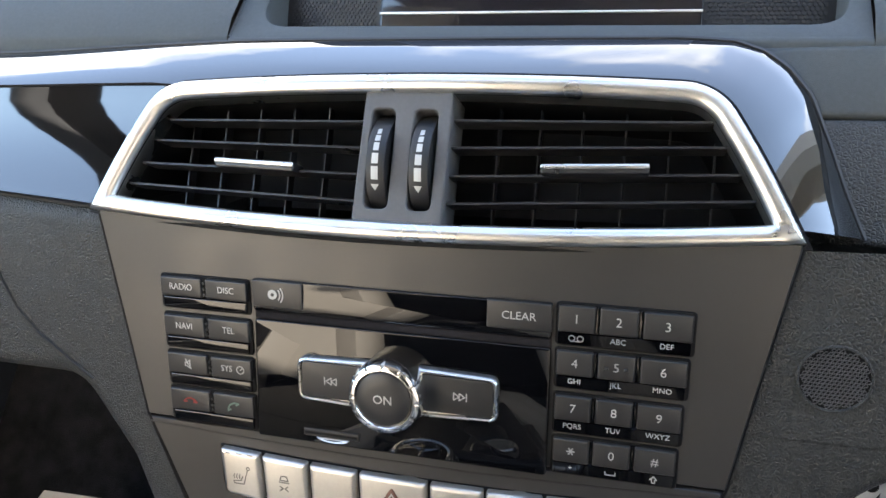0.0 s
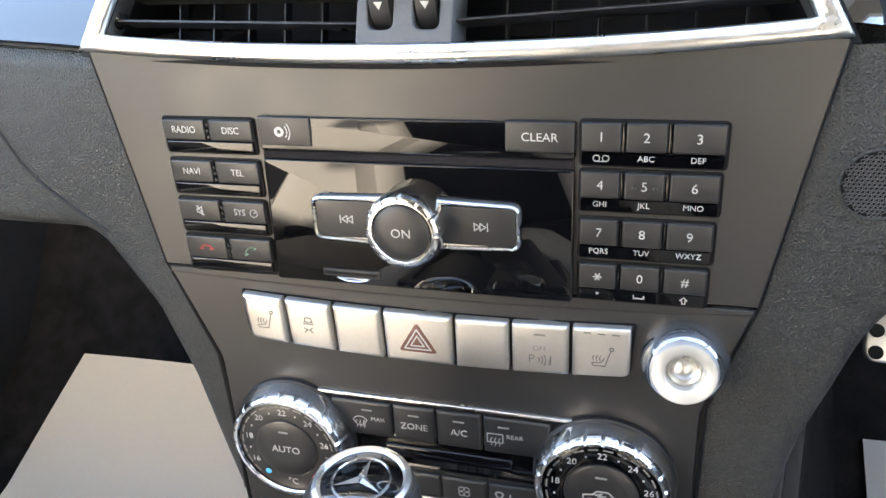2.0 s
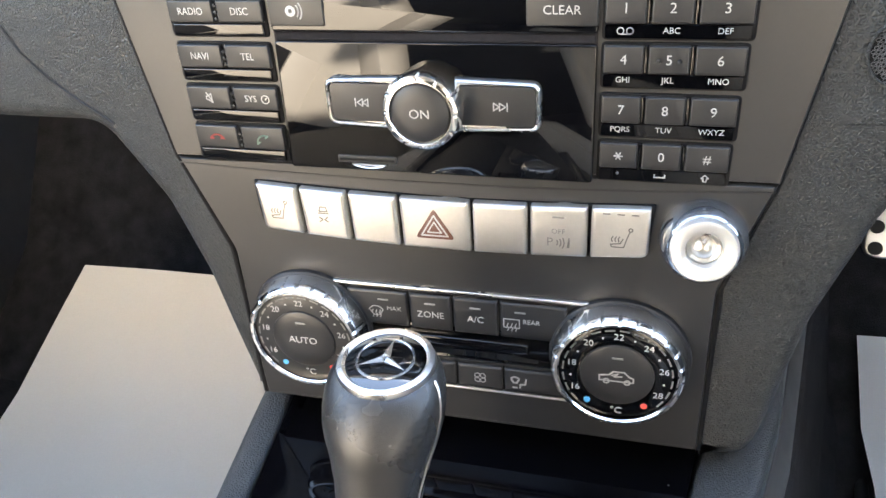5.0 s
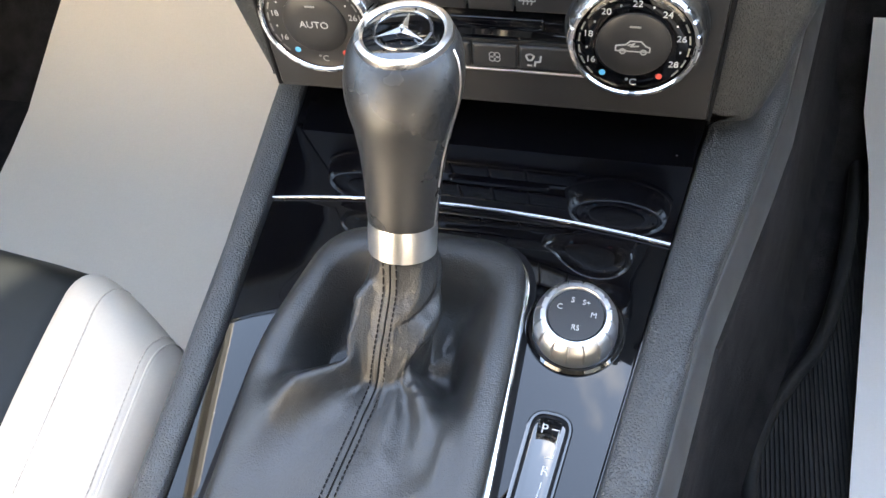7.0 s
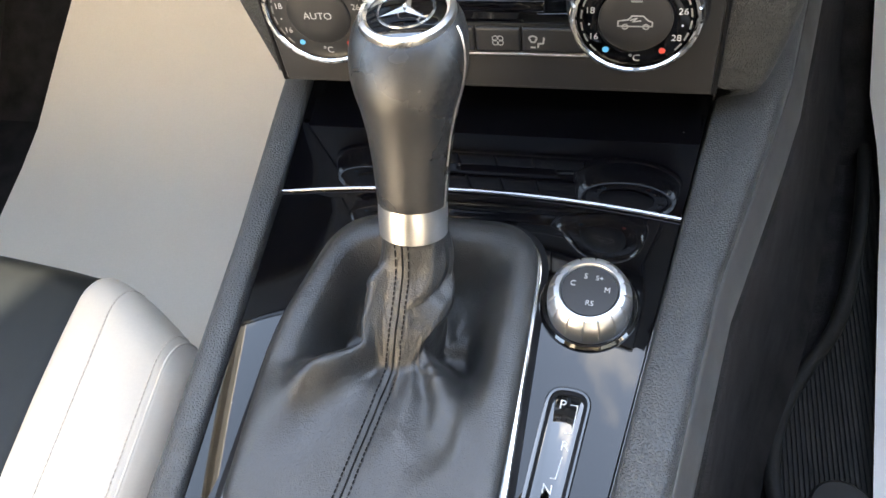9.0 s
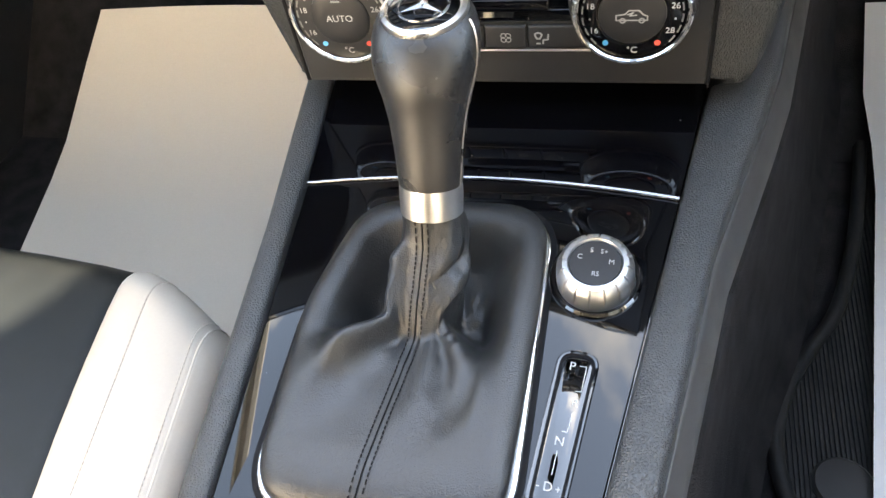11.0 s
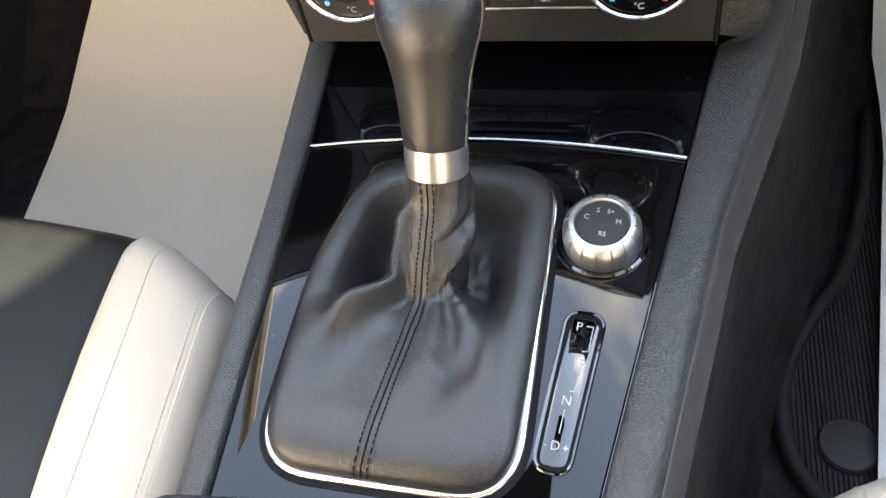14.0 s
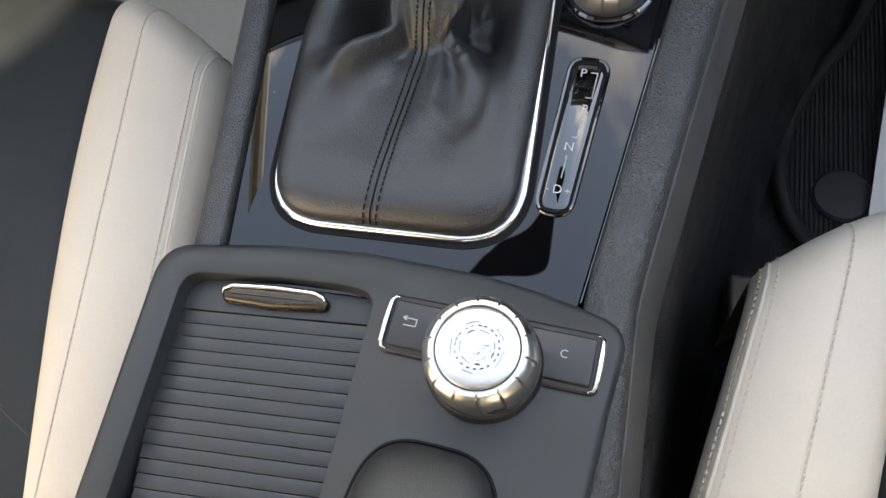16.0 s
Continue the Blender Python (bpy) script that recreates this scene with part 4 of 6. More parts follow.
hz = part("hazard_triangle", contour(rpoly(tri, 0.0012), [(0, ST - 0.0002), (0, ST + 0.0001), (0.0006, ST + 0.0003)], FASC), HAZARD, ob, "dark red warning triangle")
for s, wd in ((0.66, 0.0007), (0.34, 0.0006)):
    q = [(um + (x - um) * s, vm - 0.0017 + (y - vm + 0.0017) * s) for x, y in tri]
    part("outline", strokes([q + q[:1]], wd, FASC, ST + 0.0004), WHITE, hz)
ob, um, vm = SW[5]
text("OFF", 0.0034, FASC, ob, SWITCHPRINT, um, vm + 0.0010, ST)
text("P", 0.0058, FASC, ob, SWITCHPRINT, um - 0.0036, vm - 0.0044, ST)
part("sound_icon", strokes([arc(um - 0.0024, vm - 0.0044, r, -30, 30, 4) for r in (0.0022, 0.0036, 0.0050)] + [[(um + 0.0040, vm - 0.0066), (um + 0.0046, vm - 0.0020)], [(um + 0.0046, vm - 0.0066), (um + 0.0048, vm - 0.0030)]], 0.0005, FASC, ST), SWITCHPRINT, ob)
part("indicator", strokes([[(um - 0.0022, vm + 0.0078), (um + 0.0022, vm + 0.0078)]], 0.0008, FASC, ST), SWITCHPRINT, ob)

# ---- starter button ----
start = thing("starter_button", "round chrome start button with bright ring, in a clear collar", "button", (0.1062, 0.062, 0.150))
BM = FASC @ Matrix.Translation((0.1062, 0.1478, 0)) @ Matrix.Rotation(radians(-10), 4, "X")
part("collar", lathe([(0.0176, -0.002), (0.0178, 0.002), (0.0173, 0.006), (0.0160, 0.0105), (0.0140, 0.0140), (0.0132, 0.0146)], BM, 48, cap=False), CLEAR, start, "smoky clear collar")
part("ring", lathe([(0.0134, 0.0125), (0.0133, 0.0158), (0.0124, 0.0172), (0.0086, 0.0170), (0.0074, 0.0160), (0.0070, 0.0120)], BM, 48, cap=False), RINGMETAL, start, "bright satin ring")
part("centre", lathe([(0.0075, 0.0115), (0.0062, 0.0125), (0.0048, 0.0118), (0.0030, 0.0134), (0.0002, 0.0138)], BM, 40), SATIN, start, "reflective metal centre")

# ---- climate panel ----
clim = thing("climate_panel", "dark climate control panel with two chrome-ringed dials", "climate control", (0, 0.06, 0.08))
part("top_strip", slab(rect(-0.0690, 0.1088, 0.0622, 0.1106, 0.0006), 0.0, 0.0018, FASC, 0.0007), SATIN, clim, "thin satin chrome strip")
part("bottom_strip", slab(rect(-0.0620, 0.0515, 0.0560, 0.0531, 0.0006), 0.0, 0.0018, FASC, 0.0007), SATIN, clim, "thin satin chrome strip")
part("recess", contour(rect(-0.0620, 0.0700, 0.0560, 0.0890, 0.002), [(0, 0.0), (0, 0.0006), (0.0010, 0.0010), (0.0022, 0.0006)], FASC), GLOSS_CLEAN, clim, "gloss black recess")
part("slot", slab(rect(-0.030, 0.0760, 0.034, 0.0832, 0.002), 0.0004, 0.0020, FASC, 0.0014), GLOSS, clim)
top_cuts, low_cuts = (-0.0560, -0.0244, -0.0028, 0.0200, 0.0520), (-0.0560, -0.0250, -0.0022, 0.0212, 0.0520)
ck = []
for cs, z0, z1 in ((top_cuts, 0.0873, 0.1070), (low_cuts, 0.0540, 0.0680)):
    for a, b in zip(cs, cs[1:]):
        o = rect(a + 0.0006, z0, b - 0.0006, z1, 0.0005)
        ck.append((part("button", contour(o, [(0, -0.001), (0, 0.0016), (0.0005, 0.0022), (0.0014, 0.0024)], FASC), KEY, clim), (a + b) / 2, (z0 + z1) / 2))
CT = 0.0024
for n, (ob, um, vm) in enumerate(ck[:4]):
    um += (0.003, 0, 0, -0.006)[n]
    part("indicator", slab(rect(um - 0.0026, vm + 0.0048, um + 0.0026, vm + 0.0056), CT, CT + 0.0003, FASC, 0), GREYPRINT, ob)
    if n in (0, 3):
        lines = [arc(um - 0.004, vm - 0.004, 0.0044, 35, 145, 8, 0.0052), [(um - 0.0074, vm - 0.0012), (um - 0.0055, vm - 0.0040), (um - 0.0025, vm - 0.0040), (um - 0.0006, vm - 0.0012)]] if n == 0 else [rect(um - 0.0078, vm - 0.0036, um - 0.0004, vm + 0.0012) + [(um - 0.0078, vm - 0.0036)]]
        for q in range(3):
            x = um - 0.0060 + 0.0019 * q
            lines.append([(x, vm - 0.0054), (x + 0.0005, vm - 0.0040), (x - 0.0003, vm - 0.0028), (x + 0.0003, vm - 0.0012)])
        part("defrost_icon", strokes(lines, 0.00045, FASC, CT), WHITE, ob)
        text(("MAX", "", "", "REAR")[n], 0.0034, FASC, ob, u=um + 0.0052, v=vm + 0.0002, w=CT)
    else:
        text(("", "ZONE", "A/C")[n], 0.0050, FASC, ob, u=um, v=vm - 0.0012, w=CT)
ob, um, vm = ck[6]
part("fan_icon", strokes([arc(um + 0.0017 * math.cos(radians(a)), vm + 0.0017 * math.sin(radians(a)), 0.0015, a - 150, a + 150, 9) for a in (45, 135, 225, 315)], 0.0005, FASC, CT), WHITE, ob)
ob, um, vm = ck[7]
um -= 0.0065
part("air_direction_icon", strokes([arc(um - 0.003, vm + 0.0008, 0.0022, 30, 150, 5), [(um - 0.0048, vm + 0.0014), (um - 0.0038, vm - 0.0006), (um - 0.0022, vm - 0.0006), (um - 0.0012, vm + 0.0014)], [(um + 0.0024, vm + 0.0020), (um + 0.0020, vm - 0.0012), (um - 0.0004, vm - 0.0014), (um - 0.0006, vm - 0.0036)], [(um - 0.0040, vm - 0.0036), (um - 0.0022, vm - 0.0036)]], 0.0009, FASC, CT), WHITE, ob)


def dial(u, v, right):
    M = at(FASC, u, v) @ Matrix.Diagonal((1.12, 1.12, 1.0, 1.0))
    d = part("dial", lathe([(0.0290, 0.0), (0.0288, 0.0022), (0.0278, 0.0030), (0.0272, 0.0016)], M, 64, cap=False), DARK, clim, "round temperature dial")
    ring = part("ring", lathe([(0.0276, 0.001), (0.0278, 0.004), (0.0272, 0.0100), (0.0262, 0.0136), (0.0252, 0.0148), (0.0240, 0.0148), (0.0234, 0.0138)], M, 216, swell=notched(24, 0.028, (2, 3, 4), 0.09), cap=False), CHROME, d, "notched chrome ring", 30)
    part("face", lathe([(0.0235, 0.0128), (0.0228, 0.0134), (0.0150, 0.0134), (0.0002, 0.0134)], M, 64), GLOSS if right else KEY, d, "black scale face")
    capc = part("push_cap", lathe([(0.0148, 0.0130), (0.0146, 0.0142), (0.0138, 0.0147), (0.008, 0.0150), (0.0002, 0.0151)], M, 48), KEY, d, "matt push cap")
    part("scale", strokes([arc(0, 0, 0.0217, a, a + 9, 3) for a in range(-40, 221, 15)], 0.0007, M, 0.0134), GREYPRINT, d)
    for n, word in enumerate(("16", "18", "20", "22", "24", "26", "28")):
        a = radians(207 - 39 * n)
        text(word, 0.0041, M, d, u=0.0186 * math.cos(a), v=0.0186 * math.sin(a), w=0.0135)
    part("dots", strokes([[(0.0186 * math.cos(a) - 0.0001, 0.0186 * math.sin(a)), (0.0186 * math.cos(a) + 0.0001, 0.0186 * math.sin(a))] for a in (radians(187.5 - 39 * n) for n in range(6))], 0.0008, M, 0.0135), WHITE, d)
    for a, m in ((232, BLUE), (308, RED)):
        part("colour_dot", lathe([(0.0014, 0.0133), (0.0013, 0.0138), (0.0002, 0.0139)], at(M, 0.0186 * math.cos(radians(a)), 0.0186 * math.sin(radians(a))), 16), m, d)
    text("°C", 0.0046, M, d, u=0.0004, v=-0.0186, w=0.0135)
    part("indicator", slab(rect(-0.0022, 0.0088, 0.0022, 0.0096), 0.0148, 0.0152, M, 0), GREYPRINT, capc)
    if right:
        car = [[(-0.0068, -0.0022), (-0.0068, 0.0002), (-0.0030, 0.0008), (-0.0014, 0.0026), (0.0030, 0.0026), (0.0048, 0.0006), (0.0066, -0.0002), (0.0066, -0.0022), (-0.0068, -0.0022)], [(-0.002, 0.0006), (0.0005, 0.0016), (-0.001, 0.0000), (0.002, 0.0004)]]
        part("recirculation_icon", strokes(car + [arc(-0.004, -0.0024, 0.0011, 0, 360, 10), arc(0.0042, -0.0024, 0.0011, 0, 360, 10)], 0.0006, M, 0.0150), WHITE, capc)
    else:
        text("AUTO", 0.0049, M, capc, w=0.0151)
    return d


dial(-0.0770, 0.0817, False)
dial(0.0757, 0.0817, True)

# ---- centre console ----
def left_in(v):
    return -0.1052 - 0.0180 * v


def right_in(v):
    return 0.1052 + 0.1694 * v


console = thing("centre_console", "black centre console with padded rails and gloss plate", "console", (0, -0.1, -0.27))
VS = (0.52, 0.36, 0.24, 0.16, 0.10, 0.06, 0.02, -0.03, -0.08, -0.13, -0.16, -0.19, -0.206, -0.214, -0.23, -0.30, -0.42)


def rail_rows(side, prof):
    rows = []
    for v in VS:
        e = left_in(max(v, -0.2)) if side < 0 else right_in(max(v, -0.2))
        vw = min(0.12, max(0, v + 0.03))
        wide = 1.08 * (1 + 5.0 * vw) if side > 0 else 0.78 * (1 + 3.0 * vw)
        sink = min(0.016, max(0.0, -0.206 - v) * 3.0) if side < 0 else 0.0
        rows.append([PLATE @ Vector((e + side * (min(s, 0.0213) * wide + max(0.0, s - 0.0213)), v, h - sink)) for s, h in prof])
    return rows


for side in (-1, 1):
    lean = 0.0 if side < 0 else 0.16
    part("rail", loft(rail_rows(side, [(p, q + lean * min(p, 0.017) if q > -0.002 else q) for p, q in [(-0.001, -0.012), (0.0, 0.0012), (0.0004, 0.0024), (0.0014, 0.0034), (0.0034, 0.0041), (0.0075, 0.0046), (0.0120, 0.0045), (0.0160, 0.0037), (0.0186, 0.0022), (0.0202, -0.0008), (0.0210, -0.0050), (0.0213, -0.011)]])), RAIL, console, "black grained padded rail")
    part("side_panel", loft(rail_rows(side, [(0.0204, -0.0070), (0.0218, -0.0074), (0.0234, -0.0095), (0.0282, -0.021), (0.0302, -0.028), (0.0312, -0.038)])), SIDEGREY, console, "smooth grey plastic side")
    part("side_carpet", loft(rail_rows(side, [(0.0296, -0.033), (0.0330, -0.036), (0.0350, -0.045), (0.041, -0.08), (0.048, -0.12), (0.054, -0.16), (0.062, -0.20), (0.070, -0.24), (0.085, -0.266)])), CARPET, console, "dark carpet on the tunnel side")
part("gap", loft([[PLATE @ Vector((left_in(v) - 0.002, v, -0.0200)), PLATE @ Vector((right_in(v) + 0.002, v, -0.0200))] for v in (0.16, -0.23)]), DARK, console)


def front_line(u):
    return 0.0116 - 0.0085 * (u / 0.104) ** 2


def strip_poly(v0, v1, m=0.0012):
    us = [-1 + 0.2 * i for i in range(11)]
    lo = [(((left_in(v0) + m) + (right_in(v0) - m)) / 2 + t * ((right_in(v0) - left_in(v0)) / 2 - m), v0) for t in us]
    hi = [(((left_in(v1) + m) + (right_in(v1) - m)) / 2 + t * ((right_in(v1) - left_in(v1)) / 2 - m), v1) for t in us]
    return lo, hi


lo, _ = strip_poly(-0.215, 0.0)
_, hi = strip_poly(0.0, 0.004)
plate_out = lo + [(u, front_line(u) - 0.0012) for u, v in reversed(hi)]
base = rpoly([(-0.0808, -0.1800), (0.0372, -0.1810), (0.0392, -0.012), (-0.0600, -0.014), (-0.0775, -0.080)], [0.026, 0.028, 0.024, 0.030, 0.10], 12)
plate_b = contour(plate_out, [(0, -0.004), (0, -0.0008), (0.0005, 0.0), (0.0012, 0.0002)], PLATE, cap_end=False)
plate_b.verts.ensure_lookup_table()
plate_rim = list(plate_b.verts)[-len(plate_out):]
plate_hole = [plate_b.verts.new(PLATE @ Vector((u, v, 0.0002))) for u, v in inset(base, 0.0015)]
hole_in = [plate_b.verts.new(PLATE @ Vector((u, v, -0.004))) for u, v in inset(base, 0.0015)]
for tri in tessellate_polygon([[Vector((u, v, 0)) for u, v in inset(plate_out, 0.0012)], [Vector((u, v, 0)) for u, v in inset(base, 0.0015)]]):
    plate_b.faces.new([(plate_rim + plate_hole)[k] for k in tri])
for k in range(len(plate_hole)):
    plate_b.faces.new((plate_hole[k - 1], plate_hole[k], hole_in[k], hole_in[k - 1]))
part("gloss_plate", plate_b, GLOSS, console, "piano black top plate with the lever opening")
_, hi2 = strip_poly(0.0, 0.10)
lid_rows = []
for i in range(11):
    u = hi[i][0]
    a, b = Vector((u, front_line(u) + 0.0012, 0.0)), Vector((hi2[i][0], 0.10, 0.0))
    lid_rows.append([PLATE @ (a.lerp(b, t) + Vector((0, 0, 0.0070 * t + 0.0006 * math.sin(math.pi * t)))) for t in (0, 0.06, 0.15, 0.3, 0.5, 0.7, 0.85, 1.0)])
part("storage_lid", loft(lid_rows), LIDGLOSS, console, "piano black sliding storage lid")
part("chrome_line", tube([PLATE @ Vector((u, front_line(u), 0.0006)) for u, v in hi], [0.0008 + 0.00006 * k for k in range(len(hi))], 8), EMBLEM, console, "thin chrome strip")
part("edge_line", tube([PLATE @ Vector((right_in(v) - 0.0006, v, 0.0004)) for v in (-0.205, -0.1, -0.02, 0.0)], 0.00035, 6), GLOSS_CLEAN, console)
part("inner_body", loft([[(-0.10, y, -0.27), (-0.095, y, z), (0.09, y, z), (0.095, y, -0.27)] for y, z in ((0.2, -0.012), (0.0, -0.04), (-0.2, -0.07), (-0.6, -0.08))]), DARK, console)

# ---- gear lever ----
lever = thing("gear_lever", "black leather gear lever with chrome-ringed cap and gathered boot", "gear lever", (-0.02, -0.09, -0.02))
A, B = Vector((-0.0122, -0.0455, 0.0385)), Vector((-0.0100, -0.0105, 0.1225))
axis = (B - A).normalized()
side = Vector((1, 0, 0))
side = (side - axis * side.dot(axis)).normalized()
fwd = axis.cross(side)
LV = Matrix(((side.x, fwd.x, axis.x, A.x), (side.y, fwd.y, axis.y, A.y), (side.z, fwd.z, axis.z, A.z), (0, 0, 0, 1)))
grip = [(0.0148, 0.011), (0.0153, 0.0125), (0.0157, 0.018), (0.0165, 0.030), (0.0180, 0.043), (0.0203, 0.055), (0.0224, 0.063), (0.0237, 0.070), (0.0241, 0.076), (0.0236, 0.0815), (0.0224, 0.0860), (0.0206, 0.0893), (0.0190, 0.0910)]
UP = Vector((0, -0.06, 1)).normalized()


def ring_frame(w):
    """Frame about the lever; towards the top the rings turn level."""
    t = max(0.0, min(1.0, (w - 0.040) / 0.045))
    n = axis.lerp(UP, t * t * (3 - 2 * t)).normalized()
    s = (Vector((1, 0, 0)) - n * n.x).normalized()
    f = n.cross(s)
    c = A + axis * w
    return Matrix(((s.x, f.x, n.x, c.x), (s.y, f.y, n.y, c.y), (s.z, f.z, n.z, c.z), (0, 0, 0, 1)))


rows = []
for j, (r, w) in enumerate(grip):
    M = ring_frame(w)
    rows.append([M @ Vector((r * (1 + 0.03 * j / 12) * math.cos(a), r * (1 - 0.02 * j / 12) * math.sin(a), 0)) for a in (2 * math.pi * i / 64 for i in range(64))])
knob_part = part("knob", loft(rows, ring=True, caps=True), KNOBSKIN, lever, "black leather knob worn shiny", 60)
# highlight along the knob's right edge, drawn as a thin bright tube
part("knob_edge_glint", tube([row[62] for row in rows[:-1]], 0.00055, 6), SATIN, knob_part)
TOP = ring_frame(0.0910)
part("cap_ring", lathe([(0.0192, -0.0020), (0.0198, 0.0), (0.0192, 0.0018), (0.0172, 0.0024), (0.0160, 0.0014)], TOP, 56, cap=False), SATIN, lever, "satin chrome ring")
disc = part("cap_disc", lathe([(0.0162, 0.0012), (0.0120, 0.0022), (0.0002, 0.0028)], TOP, 48), GLOSS_CLEAN, lever, "gloss black cap disc")
EM = at(TOP, 0, 0, 0.0027)
eb = tube([EM @ Vector((0.0113 * math.cos(a), 0.0113 * math.sin(a), -0.0003)) for a in (2 * math.pi * i / 40 for i in range(40))], 0.0006, 6, closed=True)
for k in range(3):
    a = radians(90 + 120 * k)
    c, s = math.cos(a), math.sin(a)
    pts = [(0.0111, 0.0), (0.0011, 0.0018), (0.0, 0.0), (0.0011, -0.0018)]
    vs = [eb.verts.new(EM @ Vector((x * c - y * s, x * s + y * c, 0.0))) for x, y in pts]
    vt = eb.verts.new(EM @ Vector((0.0012 * c, 0.0012 * s, 0.0014)))
    for i in range(4):
        eb.faces.new((vs[i], vs[(i + 1) % 4], vt))
part("emblem", eb, EMBLEM, disc, "plain three-armed metal emblem", 20)
part("collar", lathe([(0.0146, -0.0035), (0.0152, -0.0030), (0.0154, 0.006), (0.0152, 0.0105), (0.0150, 0.0122), (0.0140, 0.0128)], LV, 56, cap=False), ALU, lever, "brushed aluminium collar")

def resample(poly, n):
    pts = [Vector(p) for p in poly] + [Vector(poly[0])]
    ls = [0.0]
    for a, b in zip(pts, pts[1:]):
        ls.append(ls[-1] + (b - a).length)
    out, j = [], 0
    for i in range(n):
        s = ls[-1] * i / n
        while ls[j + 1] < s:
            j += 1
        out.append(pts[j].lerp(pts[j + 1], (s - ls[j]) / max(1e-9, ls[j + 1] - ls[j])))
    return out


NB = 220
base_pts = resample(base, NB)
neck_c = PLATE.back(LV @ Vector((0, 0, -0.002)))


def near(a, a0, width):
    d = math.atan2(math.sin(a - a0), math.cos(a - a0)) / width
    return math.exp(-d * d)


def bell(s, s0, width):
    return math.exp(-((s - s0) / width) ** 2)


def ease(x):
    x = min(1.0, max(0.0, x))
    return x * x * (3 - 2 * x)


FOOT = 0.60
LEAN = Vector((-0.0035, -0.0340))


def boot_point(i, s):
    """A point of the boot: s runs from the base (0) over the foot of the sleeve to the neck (1)."""
    p = base_pts[i % NB]
    centre = Vector((neck_c.x, neck_c.y))
    a = math.atan2(p.y - neck_c.y - LEAN.y, p.x - neck_c.x - LEAN.x)
    away = Vector((math.cos(a), math.sin(a)))
    table = ease((a + 2.86) / 0.24) * (1 - ease((a + 1.45) / 1.15))
    lump = near(a, -0.75, 0.36)
    foot_h = -0.0110 + 0.0150 * table - 0.0040 * near(a, 3.05, 0.35) + 0.0100 * near(a, -2.45, 0.26) + 0.0090 * lump
    foot_r = 0.0180 + 0.0008 * lump + 0.0030 * near(a, -2.55, 0.22)
    foot = centre + LEAN + away * foot_r
    if s <= FOOT:
        t = s / FOOT
        q = Vector(p).lerp(foot, t)
        rim = 0.0130 * (1 - math.exp(-(s / 0.05) ** 1.2)) if s > 0 else 0.0
        k = ease((s - 0.09) / (FOOT - 0.24)) * (1 - table) + min(1, max(0, (s - 0.05) / (FOOT - 0.05))) * table
        h = rim * (1 - k) + foot_h * k
        q = q + away * (0.0050 * bell(s, 0.045, 0.04))
    else:
        t = (s - FOOT) / (1 - FOOT)
        over = 0.25 + 0.75 * max(near(a, -0.55, 0.75), near(a, -2.75, 0.45))
        turn = 0.13 * math.sin(a + 0.6)
        r = foot_r - 0.0035 * over + (0.0146 - foot_r + 0.0035 * over) * ease(t / 0.9)
        r += 0.0060 * over * bell(t, 0.46 + turn, 0.26) + 0.0030 * over * bell(t, 0.74 + turn, 0.12)
        r -= 0.0022 * near(a, -0.6, 0.8) * bell(t, 0.57 + turn, 0.045)
        # creases that climb round the sleeve away from the seam
        wobble = 0.5 * noise.noise(Vector((1.3 * a, 3.0 * t, 2.6)))
        pleat = 1 - 2 * abs(math.sin(2.6 * a - 5.5 * t + wobble + 0.4))
        fine = 1 - 2 * abs(math.sin(5.3 * a - 13.0 * t + 2.5 * wobble))
        r += (0.0024 * (pleat - 0.1) + 0.0007 * fine) * near(a, -0.35, 0.85) * math.sin(math.pi * t) ** 0.7
        r += (0.0012 * pleat + 0.0004 * fine) * near(a, -2.7, 0.55) * math.sin(math.pi * t) ** 0.7
        q = centre + LEAN * (1 - t) ** 1.3 + away * r
        h = foot_h + (neck_c.z - 0.0012 - foot_h) * t ** 0.95
    # folds that wind from the sleeve's side round to the rear
    fold = 0.0
    for a0, turn, s0, ws, wa, amp in ((-0.62, 1.0, 0.52, 0.20, 0.26, 0.0055), (-0.98, 1.0, 0.50, 0.13, 0.14, -0.0026), (-1.22, 0.9, 0.42, 0.18, 0.16, 0.0024), (-0.05, 0.6, 0.50, 0.18, 0.30, -0.0060), (-0.66, 1.1, 0.34, 0.05, 0.30, -0.0016), (-0.60, 1.0, 0.26, 0.05, 0.26, 0.0014), (-2.40, 0.15, 0.40, 0.17, 0.17, 0.0095), (-2.12, 0.1, 0.57, 0.05, 0.22, -0.0030), (-3.05, 0.0, 0.42, 0.17, 0.28, -0.0065)):
        fold += amp * near(a, a0 - turn * (FOOT - s), wa) * bell(s, s0, ws)
    warp = noise.noise(Vector((2.0 * a, 5.0 * s, 4.1)))
    crease = 1 - 2 * abs(noise.noise(Vector((3.4 * (a + 1.5 * s) + 0.9 * warp, 10.0 * s + 0.8 * warp, 0.3))))
    fold += 0.0016 * (crease - 0.6) * bell(s, 0.62, 0.22) * (0.35 + 0.65 * near(a, -0.8, 0.7))
    fold += noise.noise(Vector((q.x * 55, q.y * 55, 1.7 + 2 * s))) * 0.0006 * ease(s / 0.2)
    end = ease((s - 0.90) / 0.10)
    ring_pt = PLATE.back(LV @ Vector((0.0144 * math.cos(a), 0.0144 * math.sin(a), -0.0005)))
    return Vector((q.x, q.y, max(-0.0150, 0.0012 + h + fold * (1 - end)))).lerp(ring_pt, end)


